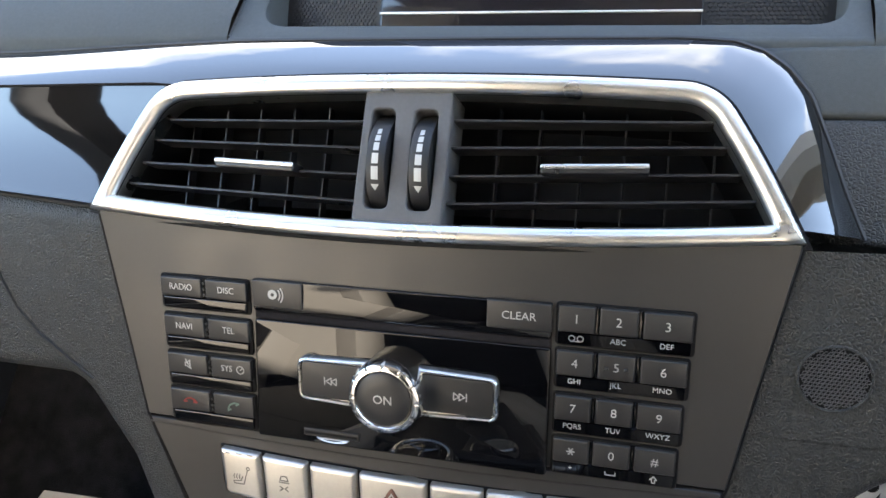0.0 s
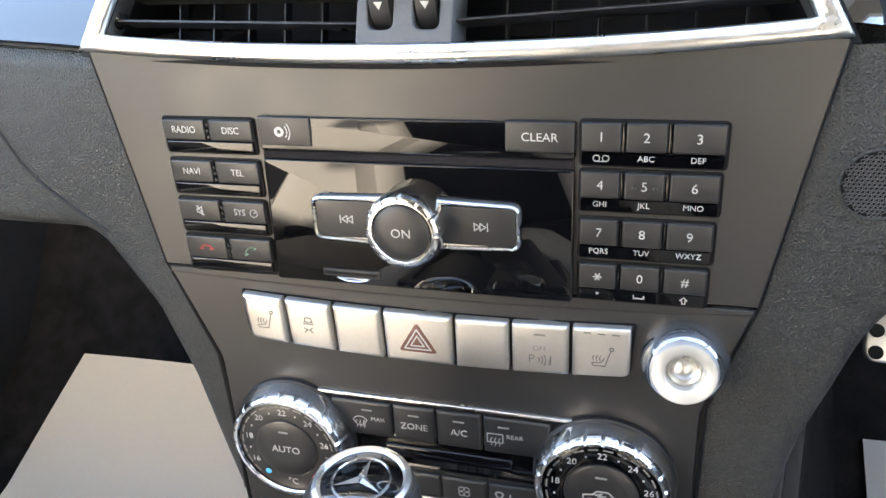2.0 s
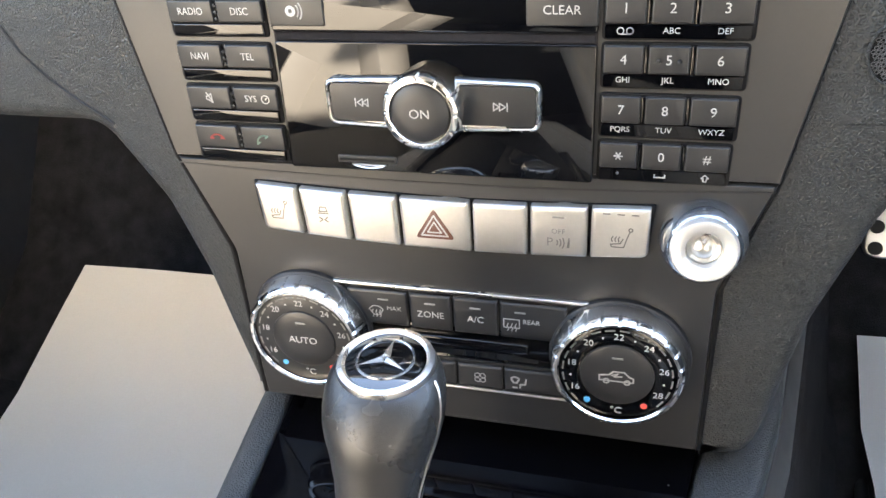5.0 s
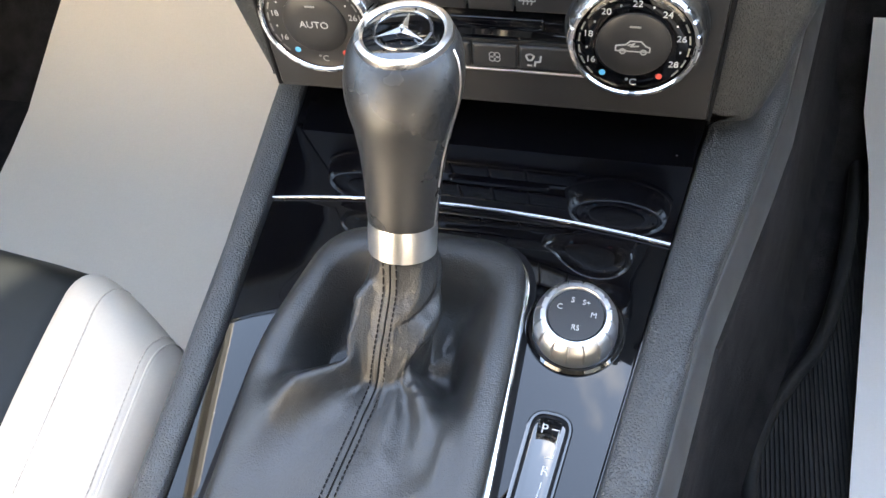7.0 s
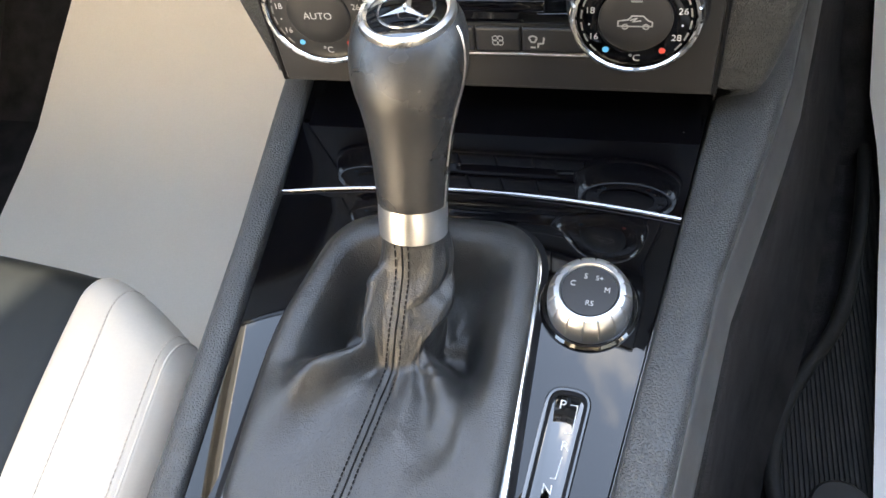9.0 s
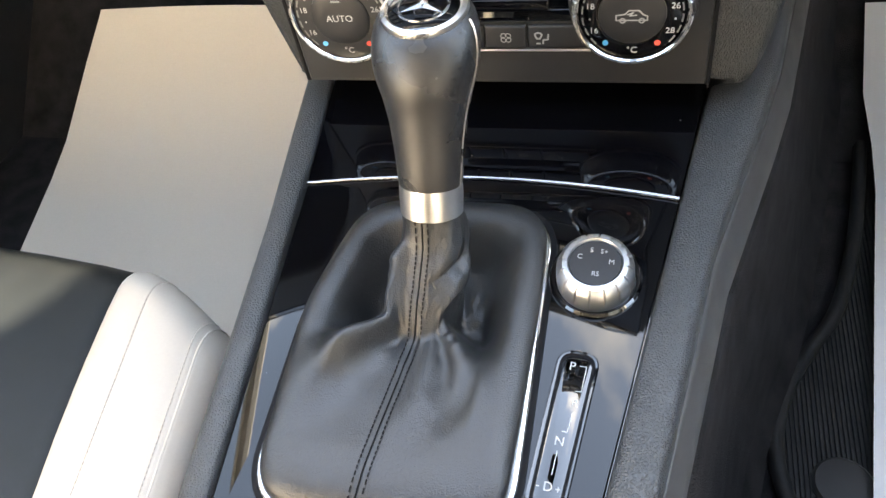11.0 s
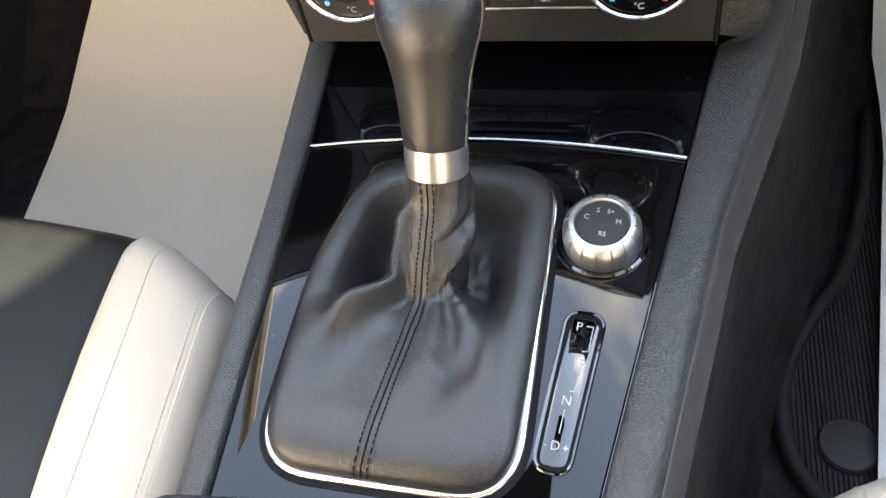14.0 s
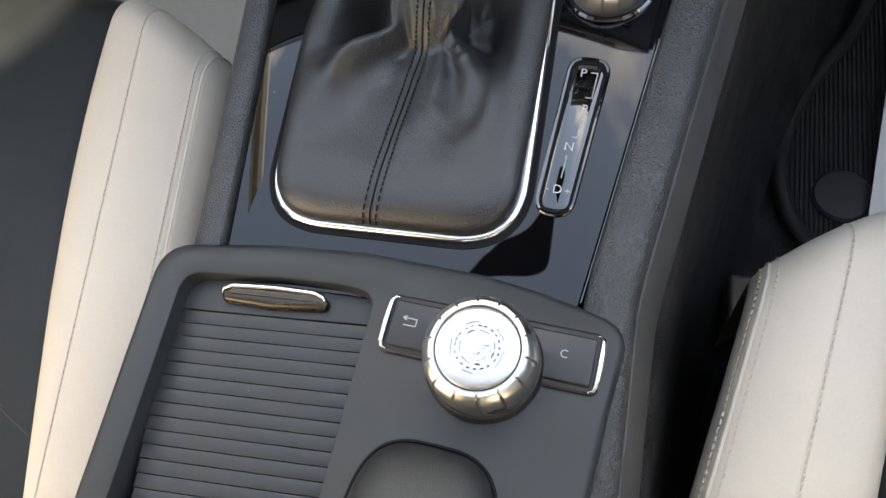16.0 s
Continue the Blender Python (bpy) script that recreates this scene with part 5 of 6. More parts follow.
SS = [0, 0.012, 0.028, 0.05, 0.08, 0.12, 0.17] + [0.17 + 0.83 * i / 70 for i in range(1, 71)]
boot = part("boot", loft([[PLATE @ boot_point(i, s) for i in range(NB)] for s in SS], ring=True), LEATHER, lever, "soft black leather boot gathered in folds", 80)
part("boot_frame", contour([tuple(p) for p in resample(base, 120)], [(-0.0036, 0.0), (-0.0036, 0.0010), (-0.0028, 0.0022), (-0.0012, 0.0028), (0.0002, 0.0022), (0.0006, 0.0006)], PLATE, cap_end=False), CHROME, lever, "bright chrome frame", 50)
# shadow line round the chrome frame, built as a near-black ring
part("frame_shade_ring", contour([tuple(p) for p in resample(base, 120)], [(-0.0064, 0.0), (-0.0060, 0.0007), (-0.0048, 0.0009), (-0.0034, 0.0004), (-0.0026, 0.0004)], PLATE, cap_end=False), VOID, lever, "black ring drawing the shadow line outside the chrome", 50)
seam_i = min(range(NB), key=lambda i: (base_pts[i] - Vector((-0.029, -0.179))).length)
part("seam", tube([PLATE @ (boot_point(seam_i, s) + Vector((0, 0, 0.0001))) for s in [0.02 + 0.96 * k / 60 for k in range(61)]], 0.00045, 6), THREAD, boot)
for step in (-1, 1):
    sb = bmesh.new()
    for k in range(56):
        s0 = 0.025 + 0.95 * k / 56
        pts = []
        for s in (s0, s0 + 0.0055, s0 + 0.0110):
            i0, i1 = boot_point(seam_i, s), boot_point(seam_i + 3 * step, s)
            d = (i1 - i0).normalized() * 0.0031
            up = (boot_point(seam_i, s + 0.01) - i0).cross(d).normalized() * -step
            pts.append(PLATE @ (i0 + d + up * 0.00055))
        tube(pts, 0.00038, 5, bm=sb)
    tagged(part("stitching", sb, THREAD, boot, "line of black stitching"), kind="stuff")

# ---- drive mode dial ----
mode = thing("mode_dial", "silver notched drive mode dial on the gloss plate", "dial", (0.066, -0.05, -0.008))
MD = PLATE @ Matrix.Translation((0.0656, -0.0475, 0)) @ Matrix.Rotation(radians(-4), 4, "Z")
part("base_ring", lathe([(0.0232, 0.0), (0.0230, 0.0016), (0.0218, 0.0026), (0.0206, 0.0018), (0.0200, 0.0004)], MD, 56, cap=False), GLOSS_CLEAN, mode)
part("grip", lathe([(0.0192, 0.0), (0.0194, 0.003), (0.0191, 0.0090), (0.0181, 0.0118), (0.0160, 0.0137), (0.0136, 0.0141), (0.0129, 0.0130)], MD, 192, swell=notched(16, 0.075, (2, 3, 4), 0.10), cap=False), ALU, mode, "brushed silver grip with notches", 30)
mface = part("face", lathe([(0.0130, 0.0126), (0.0125, 0.0136), (0.0002, 0.0138)], MD, 48), KEY, mode, "dark matt face")
for word, u, v, sz in (("C", -0.0078, 0.0022, 0.0038), ("S", -0.0026, 0.0066, 0.0038), ("S+", 0.0036, 0.0064, 0.0036), ("M", 0.0078, 0.0010, 0.0038), ("RS", 0.0010, -0.0066, 0.0036)):
    text(word, sz, MD, mface, u=u, v=v, w=0.01385)

# ---- selector scale ----
scale_t = thing("selector_scale", "narrow gloss black gear scale with white letters", "gear indicator", (0.057, -0.125, -0.02))
slot_poly = rpoly([(0.0452, -0.1655), (0.0604, -0.1662), (0.0706, -0.0905), (0.0532, -0.0895)], 0.0070, 8)
part("bezel", contour(slot_poly, [(-0.0014, 0.0), (-0.0014, 0.0010), (-0.0008, 0.0015), (0.0003, 0.0012)], PLATE, cap_end=False), GLOSS_CLEAN, scale_t)
part("groove", contour(slot_poly, [(0.0002, 0.0014), (0.0005, 0.0004), (0.0022, 0.0004)], PLATE, cap_end=False), VOID, scale_t)
lens = part("window", contour(slot_poly, [(0.0017, 0.0), (0.0018, 0.0006), (0.0026, 0.0009)], PLATE), GLOSS_CLEAN, scale_t, "glossy scale window")
for word, u, v, sz in (("P", 0.0590, -0.0968, 0.0060), ("R", 0.0618, -0.1148, 0.0060), ("N", 0.0566, -0.1336, 0.0060), ("D", 0.0537, -0.1545, 0.0060), ("-", 0.0492, -0.1540, 0.0052), ("+", 0.0583, -0.1553, 0.0052)):
    text(word, sz, PLATE @ Matrix.Translation((u, v, 0)) @ Matrix.Rotation(radians(-4), 4, "Z"), lens, w=0.00095)
part("guide_lines", strokes([[(0.0625, -0.0963), (0.0655, -0.0965), (0.0641, -0.1090), (0.0612, -0.1090)], [(0.0612, -0.1196), (0.0595, -0.1290), (0.0575, -0.1287)], [(0.0561, -0.1380), (0.0548, -0.1488)]], 0.0004, PLATE, 0.0009), WHITE, lens)

# ---- console block with roller shutter and controller ----
BK = Matrix.Translation((-0.0150, -0.2500, -0.0100)) @ Matrix.Rotation(radians(-4.3), 4, "Z")
block = thing("console_tray", "matt grey console top with shuttered tray and controller", "console", (-0.015, -0.3, -0.03))
outer = rpoly([(-0.0905, -0.25), (0.0905, -0.25), (0.1012, 0.0080), (0.1042, 0.0425), (0.0664, 0.0502), (0.0391, 0.0532), (-0.0110, 0.0535), (-0.0508, 0.0496), (-0.1090, 0.0395)], [0, 0, 0.06, 0.014, 0.08, 0.08, 0.08, 0.08, 0.018], 8)
pocket = rpoly([(-0.0790, -0.20), (0.0040, -0.20), (-0.0018, 0.0100), (-0.0022, 0.0352), (-0.0187, 0.0357), (-0.0457, 0.0339), (-0.0920, 0.0275)], [0.004, 0.004, 0.06, 0.012, 0.03, 0.06, 0.010], 8)
# top surface with the tray opening: two rings bridged
bb = bmesh.new()
NO = 200
ro, ri = resample(outer, NO), resample(pocket, NO)
start_i = min(range(NO), key=lambda i: (ri[i] - Vector((-0.0900, 0.0270))).length)
start_o = min(range(NO), key=lambda i: (ro[i] - Vector((-0.1040, 0.0370))).length)
ro, ri = ro[start_o:] + ro[:start_o], ri[start_i:] + ri[:start_i]
prof_o = [(0.002, -0.060), (0, -0.010), (0.0, -0.0040), (0.0010, -0.0014), (0.0032, 0.0)]
rings = [[bb.verts.new(BK @ Vector((p[0], p[1], w))) for p in (inset([tuple(q) for q in ro], d) if d else ro)] for d, w in prof_o]
rings += [[bb.verts.new(BK @ Vector((p[0], p[1], w))) for p in (inset([tuple(q) for q in ri], d) if d else ri)] for d, w in ((-0.0012, 0.0), (-0.0003, -0.0005), (0.0, -0.0014), (0.0012, -0.016))]
for a, b in zip(rings, rings[1:]):
    for i in range(NO):
        bb.faces.new((a[i], a[(i + 1) % NO], b[(i + 1) % NO], b[i])).smooth = True
part("surround", bb, BLOCK, block, "matt dark grey surround", 40)
part("tray_floor", slab(rect(-0.098, -0.21, 0.006, 0.040), -0.03, -0.018, BK, 0), VOID, block)
SH = BK @ Matrix.Translation((-0.0475, 0.0172, 0)) @ Matrix.Rotation(radians(6.5), 4, "Z")
shutter = part("roller_shutter", slab(rect(-0.050, 0.0006, 0.0475, 0.024), -0.016, -0.0082, SH, 0.0006), SHUTTER, block, "closed roller shutter of grey slats")
for k in range(30):
    v1 = -0.0060 * k
    part("slat", slab(rect(-0.0505 + 0.0006 * k, v1 - 0.00560, 0.0470 + 0.0004 * k, v1), -0.014, -0.0084, SH, 0.00012, 2), SHUTTER, shutter)
handle = part("handle", slab(rpoly([(-0.0235, 0.0046), (0.0, 0.0030), (0.0245, 0.0042), (0.0262, 0.0085), (0.0200, 0.0122), (-0.019, 0.0128), (-0.0262, 0.0096)], [0.003, 0.02, 0.003, 0.003, 0.004, 0.004, 0.003], 6), -0.010, -0.0036, SH, 0.0030, 6), BRONZE, shutter, "bronze-black pull with chrome edge")
part("chrome_edge", tube([SH @ Vector(p) for p in ((-0.0250, 0.0088, -0.0050), (-0.0240, 0.0108, -0.0044), (-0.0195, 0.0122, -0.0040), (0.0, 0.0124, -0.0037), (0.0185, 0.0116, -0.0038), (0.0228, 0.0098, -0.0041), (0.0238, 0.0080, -0.0048))], [0.0006, 0.0011, 0.0015, 0.0015, 0.0015, 0.0012, 0.0006], 10, flat=0.8), CHROME, handle)

ctl = thing("rotary_controller", "large silver rotary controller between two flat keys", "controller", (0.035, -0.24, -0.01))
kp = rect(0.0058, 0.0112, 0.0958, 0.0360, 0.0040)
part("key_plate", contour(kp, [(0, -0.001), (0, 0.0014), (0.0005, 0.0020), (0.0012, 0.0022)], BK), DARK, ctl, "black key plate")
for u0, s in ((0.0066, 1), (0.0950, -1)):
    cheek = [(u0 + s * 0.0030, 0.0122, 0.0018), (u0 + s * 0.0010, 0.0128, 0.0024), (u0 + s * 0.0002, 0.0148, 0.0028), (u0, 0.0236, 0.0030), (u0 + s * 0.0002, 0.0324, 0.0028), (u0 + s * 0.0010, 0.0344, 0.0024), (u0 + s * 0.0030, 0.0350, 0.0018)]
    part("chrome_cheek", tube([BK @ Vector(p) for p in cheek], [0.0003, 0.0008, 0.0012, 0.0013, 0.0012, 0.0008, 0.0003], 10), CHROME, ctl, "chrome end bar")
for u0, u1, word in ((0.0092, 0.0450, ""), (0.0560, 0.0924, "C")):
    k = part("flat_key", slab(rect(u0, 0.0138, u1, 0.0334, 0.0014), 0.0010, 0.0034, BK, 0.0009), KEY, ctl)
    if word:
        text("C", 0.0047, BK, k, u=0.0805, v=0.0246, w=0.0036)
    else:
        part("back_icon", strokes([[(0.0140, 0.0262), (0.0197, 0.0262), (0.0197, 0.0232), (0.0146, 0.0232)], [(0.0154, 0.0271), (0.0138, 0.0262), (0.0154, 0.0253)]], 0.00042, BK, 0.0035), WHITE, k)
CM = BK @ Matrix.Translation((0.0505, 0.0150, 0))
part("base_ring", lathe([(0.0238, 0.0), (0.0238, 0.0030), (0.0228, 0.0046), (0.0214, 0.0046)], CM, 64), DARK, ctl)
part("grip", lathe([(0.0214, 0.004), (0.0220, 0.0075), (0.0222, 0.0150), (0.0217, 0.0195), (0.0205, 0.0222), (0.0186, 0.0236), (0.0168, 0.0238), (0.0163, 0.0231)], CM, 210, swell=notched(14, 0.07, (2, 3, 4, 5), 0.11), cap=False), SATIN, ctl, "satin silver grip with notches", 30)
part("groove", lathe([(0.0166, 0.0226), (0.0166, 0.0233), (0.0158, 0.0233), (0.0158, 0.0226)], CM, 56, cap=False), DARK, ctl)
top_disc = part("top_disc", lathe([(0.0160, 0.0226), (0.0159, 0.0234), (0.0150, 0.0239), (0.0104, 0.0240), (0.0002, 0.0241)], CM, 56), CTLTOP, ctl, "bright metal top with faint round relief")
rng = random.Random(11)
relief = strokes([arc(0, 0, 0.0084, a + rng.uniform(0, 5), a + rng.uniform(9, 15), 4) for a in range(0, 360, 18)] + [arc(0, 0, 0.0100, a, a + rng.uniform(30, 60), 8) for a in range(20, 360, 75)] + [arc(0, 0, 0.0066, a, a + rng.uniform(20, 46), 6) for a in range(0, 360, 55)], 0.0006, CM, 0.0240, 0.0003)
for k in range(60):
    a, r = rng.uniform(-2.2, 0.9), 0.0050 * math.sqrt(rng.random())
    u, v = r * math.cos(a) + 0.0005, r * math.sin(a) - 0.0008
    strokes([[(u, v), (u + rng.uniform(-0.0005, 0.0005), v + 0.0005)]], 0.0004, CM, 0.02405, 0.00028, bm=relief)
part("relief", relief, SATIN, top_disc)

palm = thing("palm_rest", "padded black leather palm rest behind the controller", "palm rest", (0.025, -0.31, -0.01))
prow = []
for j in range(9):
    t = j / 8 * math.pi / 2
    k = 1 - 0.9 * (1 - math.cos(t))
    prow.append([BK @ Vector((0.0400 + 0.0292 * k * math.copysign(abs(math.cos(a)) ** 0.62, math.cos(a)), -0.064 + 0.0430 * k * math.copysign(abs(math.sin(a)) ** 0.62, math.sin(a)), 0.018 * math.sin(t) - 0.001)) for a in (2 * math.pi * i / 48 for i in range(48))])
part("cushion", loft(prow, ring=True, caps=True), PALMSKIN, palm, "", 80)
part("base_joint", tube([BK @ Vector((0.0400 + 0.0298 * math.copysign(abs(math.cos(a)) ** 0.62, math.cos(a)), -0.064 + 0.0436 * math.copysign(abs(math.sin(a)) ** 0.62, math.sin(a)), 0.0)) for a in (2 * math.pi * i / 48 for i in range(48))], 0.0008, 6, closed=True), VOID, palm, "dark joint round the foot")

# ---- seats ----
def stitch_line(pts, n, r, material, parent, lift=(0, 0, 0.0006)):
    pts = [Vector(p) + Vector(lift) for p in pts]
    ls = [0.0]
    for a, b in zip(pts, pts[1:]):
        ls.append(ls[-1] + (b - a).length)

    def along(s):
        for k in range(len(pts) - 1):
            if s <= ls[k + 1]:
                return pts[k].lerp(pts[k + 1], (s - ls[k]) / max(1e-9, ls[k + 1] - ls[k]))
        return pts[-1]
    sb = bmesh.new()
    for k in range(n):
        s0 = ls[-1] * k / n
        tube([along(s0), along(s0 + ls[-1] * 0.62 / n)], r, 5, bm=sb)
    return tagged(part("stitching", sb, material, parent), kind="stuff")


def seat(sgn, dy, lines, nose, undercut, recline, label):
    """Seat beside the console; lines give |x| of cushion edge, top seam and piping against the way back from the front."""
    s = thing("car_seat", label, "car seat", (sgn * 0.36, -0.3 + dy, -0.27), "front seats")
    crown = [(0.0, -0.0690), (0.03, -0.0635), (0.10, -0.0590), (0.25, -0.0558), (0.5, -0.0538), (0.75, -0.0529), (0.95, -0.0527), (0.985, -0.0528), (1.0, -0.0531), (1.015, -0.0528), (1.05, -0.0527), (1.25, -0.0534), (1.5, -0.0552), (1.72, -0.0578), (1.86, -0.0598), (1.93, -0.0607), (1.965, -0.0608), (1.985, -0.0617), (2.0, -0.0617)]
    flank = [(0.0007, -0.0617), (0.0016, -0.0616), (0.0030, -0.0626), (0.0065, -0.0650), (0.0105, -0.0688), (0.0135, -0.0740), (0.0150, -0.0820), (0.0155 - undercut * 0.1, -0.10), (0.0150 - undercut * 0.4, -0.14), (0.013 - undercut * 0.8, -0.20), (0.010 - undercut * 1.2, -0.272)]
    pad = [(0.0006, -0.0690), (0.003, -0.0668), (0.010, -0.0646), (0.03, -0.0622), (0.08, -0.0600), (0.14, -0.0592), (0.20, -0.0600), (0.26, -0.0630)]
    # way back from the front edge, and how far the top has dropped there
    R = 0.030
    backs = [(0.0, -0.15), (0.0, -0.09), (0.0, -0.05)] + [(R * (1 - math.cos(t)), -R * (1 - math.sin(t))) for t in (math.pi / 2 * j / 8 for j in range(9))] + [(d, 0.0) for d in (0.045, 0.06, 0.08, 0.10, 0.13, 0.16, 0.20, 0.25, 0.31, 0.38, 0.46, 0.54)]

    def front(x):
        return -0.008 - 1.23 * max(0.0, 0.25 - (x + nose)) ** 1.35 + 0.10 * max(0.0, x + nose - 0.25) * (1 - 1.4 * max(0.0, x + nose - 0.25))

    def place(d, drop, q, z, off):
        edge_x, seam_x, pipe_x = (p0 - p1 * max(0.0, d + lag) - p2 * max(0.0, d + lag) ** 2 for (p0, p1, p2), lag in zip(lines, (-0.03, -0.01, 0.012)))
        x = edge_x + (seam_x - edge_x) * q if q <= 1 else seam_x + (pipe_x - seam_x) * (q - 1)
        x -= off
        fall = drop * min(1.0, (z + 0.272) / 0.16) - 0.02 * max(0.0, d - 0.04)
        return (sgn * x, front(x) - d + dy, max(-0.272, z + fall * (z + 0.272) / 0.21))

    def top(d, drop, q, lift=0.0):
        z = next((z0 + (z1 - z0) * (q - q0) / (q1 - q0) for (q0, z0), (q1, z1) in zip(crown, crown[1:]) if q0 <= q <= q1), crown[-1][1])
        return place(d, drop, q, z + lift, 0.0)
    bolster = [[place(d, drop, q, z, 0) for q, z in crown] + [place(d, drop, 2.0, z, o * (0.45 if undercut and o > 0 else 1.0)) for o, z in flank] for d, drop in backs]
    part("inner_bolster", loft(bolster), CREAM, s, "cream leather side bolster with beige stitching", 75)
    part("cushion", loft([[place(d, drop, 0.0, z, -o) for o, z in pad] for d, drop in backs]), BLACKLEATHER, s, "black leather seat cushion", 75)
    part("outer_bolster", loft([[(sgn * 0.74 - p[0], p[1], p[2]) for p in r] for r in bolster]), CREAM, s, "cream leather side bolster", 75)
    part("cross_seam", tube([place(0.262, 0, 0.0, z - 0.0004, -o) for o, z in pad], 0.0010, 6), BLACKLEATHER, s)
    for q in (0.992, 1.90, 2.0):
        tight = [top(d, drop, q) if q < 2 else place(d, drop, 2.0, -0.0652, 0.0040) for d, drop in backs[4:]]
        stitch_line(tight, 180, 0.00052, CREAM_THREAD, s, (0, 0, 0.0003))
    part("piping", tube([place(d, drop, 2.0, -0.0620, 0.0008) for d, drop in backs[3:]], 0.0009, 8), CREAM, s)
    # backrest
    rest = [(z - 0.25 * recline * (z + 0.10), -0.50 - (0.30 + recline) * (z + 0.10)) for z in (-0.10, 0.05, 0.2, 0.36, 0.44)]
    brow = []
    for z, y in rest:
        brow.append([(sgn * x, y + dy + d, z) for x, d in ((0.17, -0.09), (0.165, -0.03), (0.175, 0.03), (0.195, 0.05), (0.225, 0.03), (0.25, 0.0))])
    part("back_bolster", loft(brow), CREAM, s, "cream leather backrest bolster", 70)
    part("back_bolster", loft([[(sgn * 0.74 - q[0], q[1], q[2]) for q in r] for r in brow]), CREAM, s, "cream leather backrest bolster", 70)
    part("backrest", loft([[(sgn * x, y + dy, z) for x in (0.25, 0.33, 0.43, 0.49)] for z, y in rest]), CREAM, s, "cream leather backrest", 70)
    hr = rpoly([(-0.12, 0.0), (0.12, 0.0), (0.11, 0.16), (-0.11, 0.16)], 0.04)
    part("headrest", slab(hr, -0.05, 0.04, slope_frame((sgn * 0.37, rest[-1][1] - 0.04 + dy, rest[-1][0] + 0.03), -0.2 - recline, 1.0), 0.025, 5), CREAM, s)
    return s


seat(-1, 0.0, ((0.2425, 0.08, 0.60), (0.2125, 0.15, 0.0), (0.1715, 0.13, 0.0)), 0.0, 0.0, 0.0, "cream and black leather passenger seat beside the console")
seat(1, -0.100, ((0.2180, 0.20, 0.0), (0.1867, 0.21, 0.0), (0.1588, 0.25, 0.0)), 0.013, 0.060, 0.75, "cream and black leather driver seat, set further back")

# ---- floor coverings ----
sheet = part("floor_sheet", loft([[(a + (b - a) * t, y, z + 0.003 * math.sin(3 * t)) for t in (0, 0.15, 0.3, 0.45, 0.6, 0.75, 0.9, 1)] for a, b, y, z in ((-0.532, -0.17, -0.06, -0.262), (-0.526, -0.17, 0.0, -0.252), (-0.520, -0.17, 0.06, -0.236), (-0.516, -0.175, 0.128, -0.215), (-0.514, -0.185, 0.190, -0.197), (-0.511, -0.195, 0.232, -0.180), (-0.505, -0.200, 0.262, -0.158), (-0.490, -0.210, 0.292, -0.125), (-0.464, -0.220, 0.322, -0.080))]), PAPER)
tagged(sheet, "stiff cream protective sheet covering the passenger footwell", "floor sheet")
mat_t = thing("floor_mat", "black ribbed floor mat with bound edge in the driver footwell", "floor mat", (0.3, 0.1, -0.27))
edge = [(0.325, 0.61), (0.312, 0.50), (0.299, 0.40), (0.287, 0.31), (0.272, 0.224), (0.251, 0.148), (0.226, 0.104), (0.205, 0.062), (0.1952, 0.022), (0.1960, -0.010), (0.207, -0.042), (0.240, -0.07), (0.32, -0.085), (0.60, -0.09)]
CURL = [tuple(p) for p in even([q for k in range(1, len(edge) - 2) for q in [tuple(0.5 * (2 * edge[k][i] + (edge[k + 1][i] - edge[k - 1][i]) * t + (2 * edge[k - 1][i] - 5 * edge[k][i] + 4 * edge[k + 1][i] - edge[k + 2][i]) * t * t + (3 * edge[k][i] - edge[k - 1][i] - 3 * edge[k + 1][i] + edge[k + 2][i]) * t ** 3) for i in (0, 1)) for t in (j / 8 for j in range(8))]], 90)]
part("ribbed_field", loft([[(x, y, -0.268), (0.62, y, -0.268)] for x, y in CURL]), RUBBER, mat_t)
rb = bmesh.new()
for i in range(120):
    x = 0.200 + 0.0034 * i
    ylo = -0.075 if x > 0.25 else -0.035 - 0.04 * max(0, (x - 0.205) / 0.045)
    yhi = 0.045 + 1.9 * (x - 0.200) if x < 0.25 else min(0.40, 0.140 + 4.0 * (x - 0.25))
    if yhi > ylo:
        tube([(x, ylo, -0.2675), (x, yhi, -0.2675)], 0.0011, 5, bm=rb)
tagged(part("ribs", rb, RUBBER, mat_t), kind="stuff")
part("bound_edge", tube([(x, y, -0.266) for x, y in CURL], 0.0062, 10), RUBBER, mat_t, "raised bound edge")
part("fixing_button", lathe([(0.0215, -0.002), (0.0215, 0.002), (0.0195, 0.004), (0.0002, 0.0048)], Matrix.Translation((0.2385, -0.0125, -0.267)), 36), KEY, mat_t, "round grey fixing button")
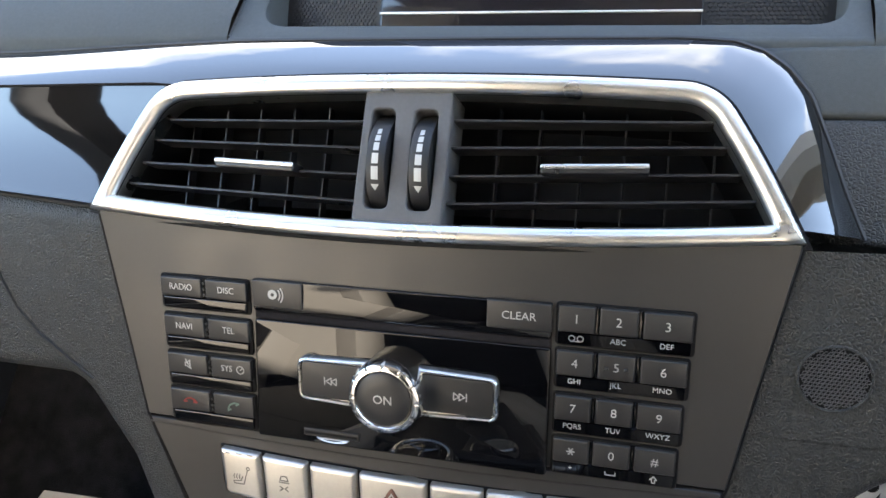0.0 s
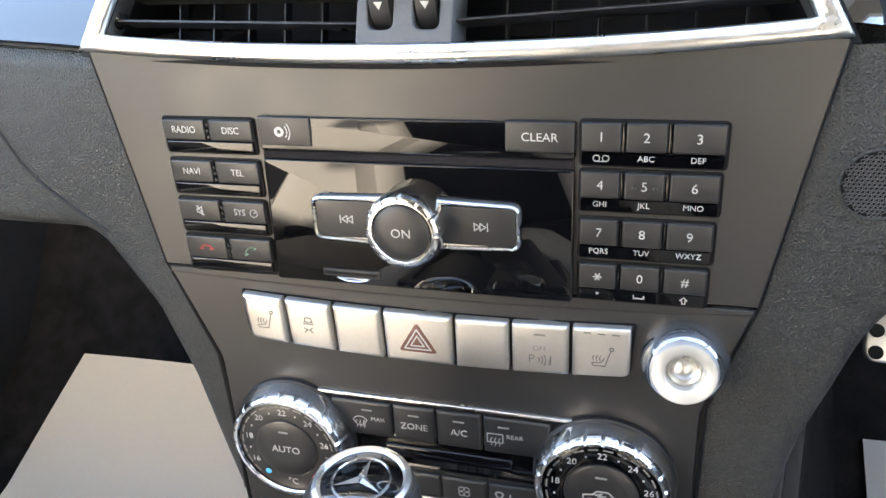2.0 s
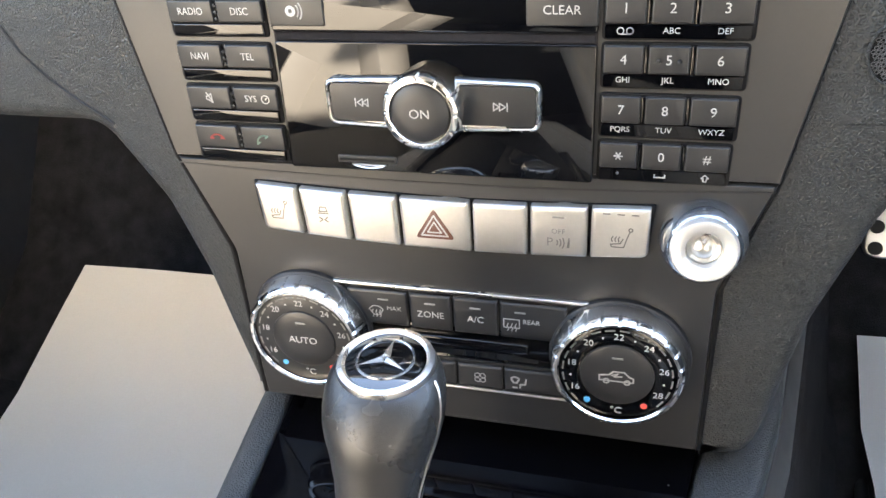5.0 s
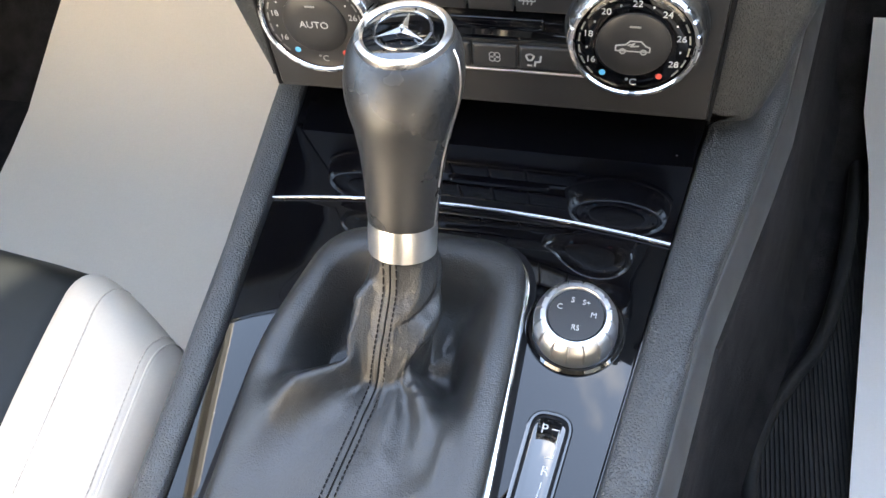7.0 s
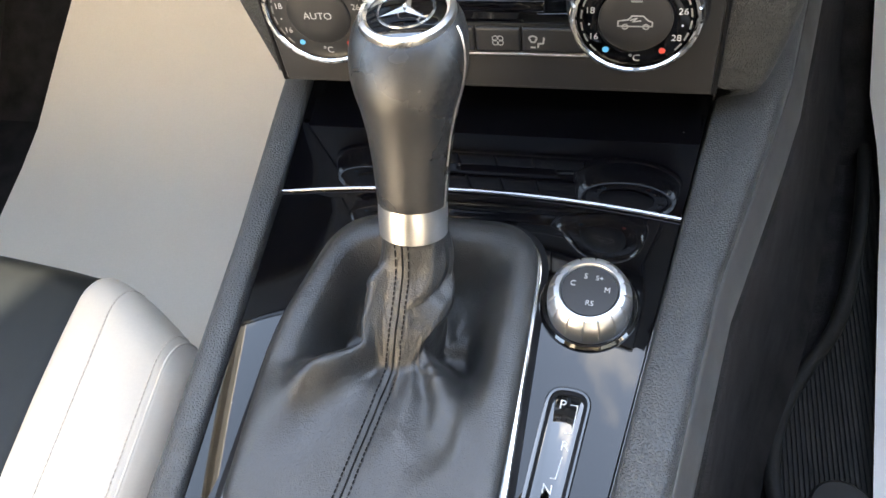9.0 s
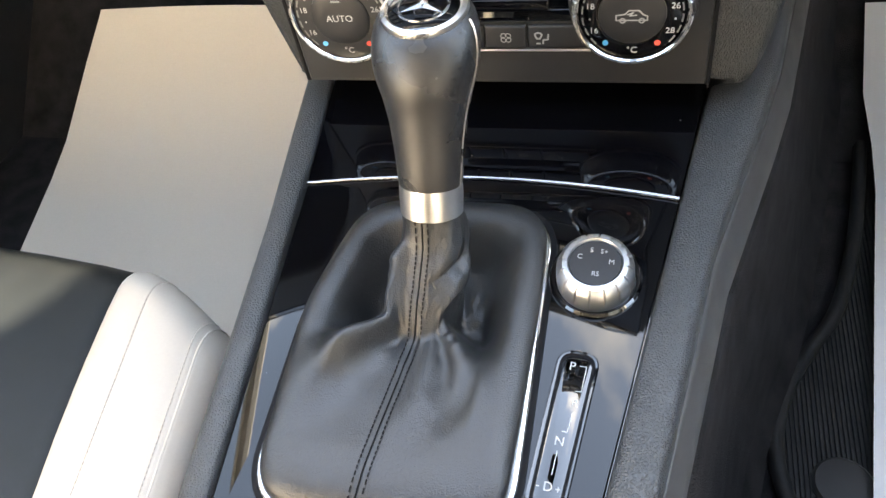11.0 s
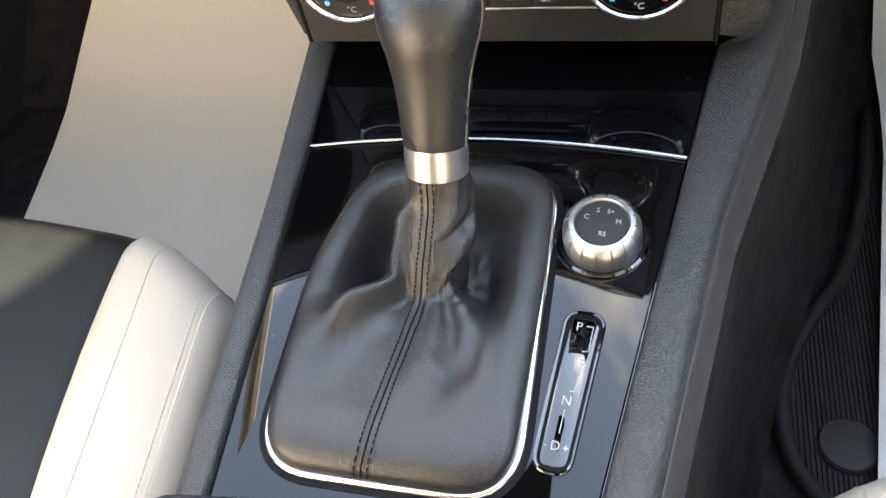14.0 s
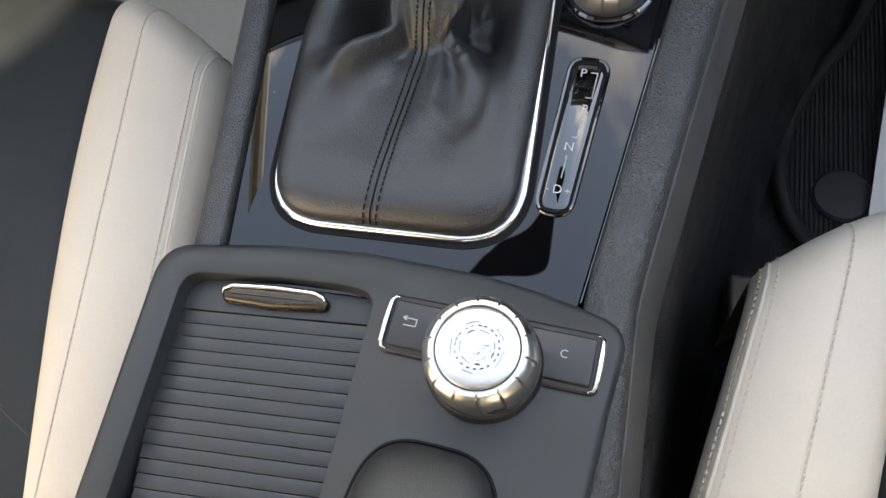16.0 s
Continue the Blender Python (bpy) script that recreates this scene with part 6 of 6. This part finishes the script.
sheet2 = part("floor_sheet", loft([[(x + d, y, z + 0.004 * math.sin(9 * d)) for d in (0, 0.06, 0.12, 0.20, 0.30)] for x, y, z in ((0.2500, -0.06, -0.258), (0.2640, 0.05, -0.256), (0.2840, 0.20, -0.256), (0.2950, 0.28, -0.255), (0.2980, 0.34, -0.250), (0.2900, 0.385, -0.224), (0.2860, 0.450, -0.164))]), WHITEPAPER)
tagged(sheet2, "white paper sheet on the driver floor mat", "floor sheet")

pedal = thing("brake_pedal", "metal pedal with round rubber studs", "pedal", (0.30, 0.40, -0.1))
PM = slope_frame((0.283, 0.40, -0.028), 0.55, 1.0)
part("plate", slab(rpoly([(-0.026, -0.018), (0.040, -0.018), (0.044, 0.034), (-0.022, 0.034)], 0.012), -0.006, 0.0, PM, 0.002), ALU, pedal)
for i in range(4):
    for j in range(3):
        part("stud", lathe([(0.0058, 0.0), (0.0056, 0.002), (0.0002, 0.0026)], at(PM, -0.016 + 0.018 * i, -0.010 + 0.018 * j), 16), RUBBER, pedal)
part("arm", tube([PM @ Vector((0, 0.0, -0.006)), (0.32, 0.46, 0.05), (0.32, 0.52, 0.15)], 0.008, 8), DARK, pedal)

bracket = thing("seat_rail", "dull brown metal seat rail end beside the driver seat", "seat rail", (0.17, -0.12, -0.27))
part("end_cap", slab(rect(0.157, -0.135, 0.215, -0.100, 0.003), -0.274, -0.225, Matrix.Identity(4), 0.003), mat("brown_steel", (0.09, 0.065, 0.05), 0.5, 0.3), bracket)
part("rail", slab(rect(0.172, -0.55, 0.205, -0.13, 0.003), -0.274, -0.240, Matrix.Identity(4), 0.003), DARK, bracket)

# ---- housing at the top of the windscreen ----
hood = thing("sensor_housing", "black plastic housing at the top of the windscreen", "housing", (0.012, -0.105, 0.60))
RM = slope_frame((0.012, -0.105, 0.60), -1.0, 0.1)
case = rpoly([(-0.060, -0.050), (0.060, -0.050), (0.064, 0.052), (-0.058, 0.052)], 0.016)
part("case", contour(case, [(0.012, -0.03), (0.002, -0.018), (0, -0.004), (0.003, 0.0)], RM, cap_start=True), DARK, hood)
part("mount", tube([RM @ Vector((0, 0.0, -0.028)), RM @ Vector((0, 0.0, -0.045)), (0.012, -0.095, 0.72)], [0.012, 0.010, 0.014], 10), DARK, hood)
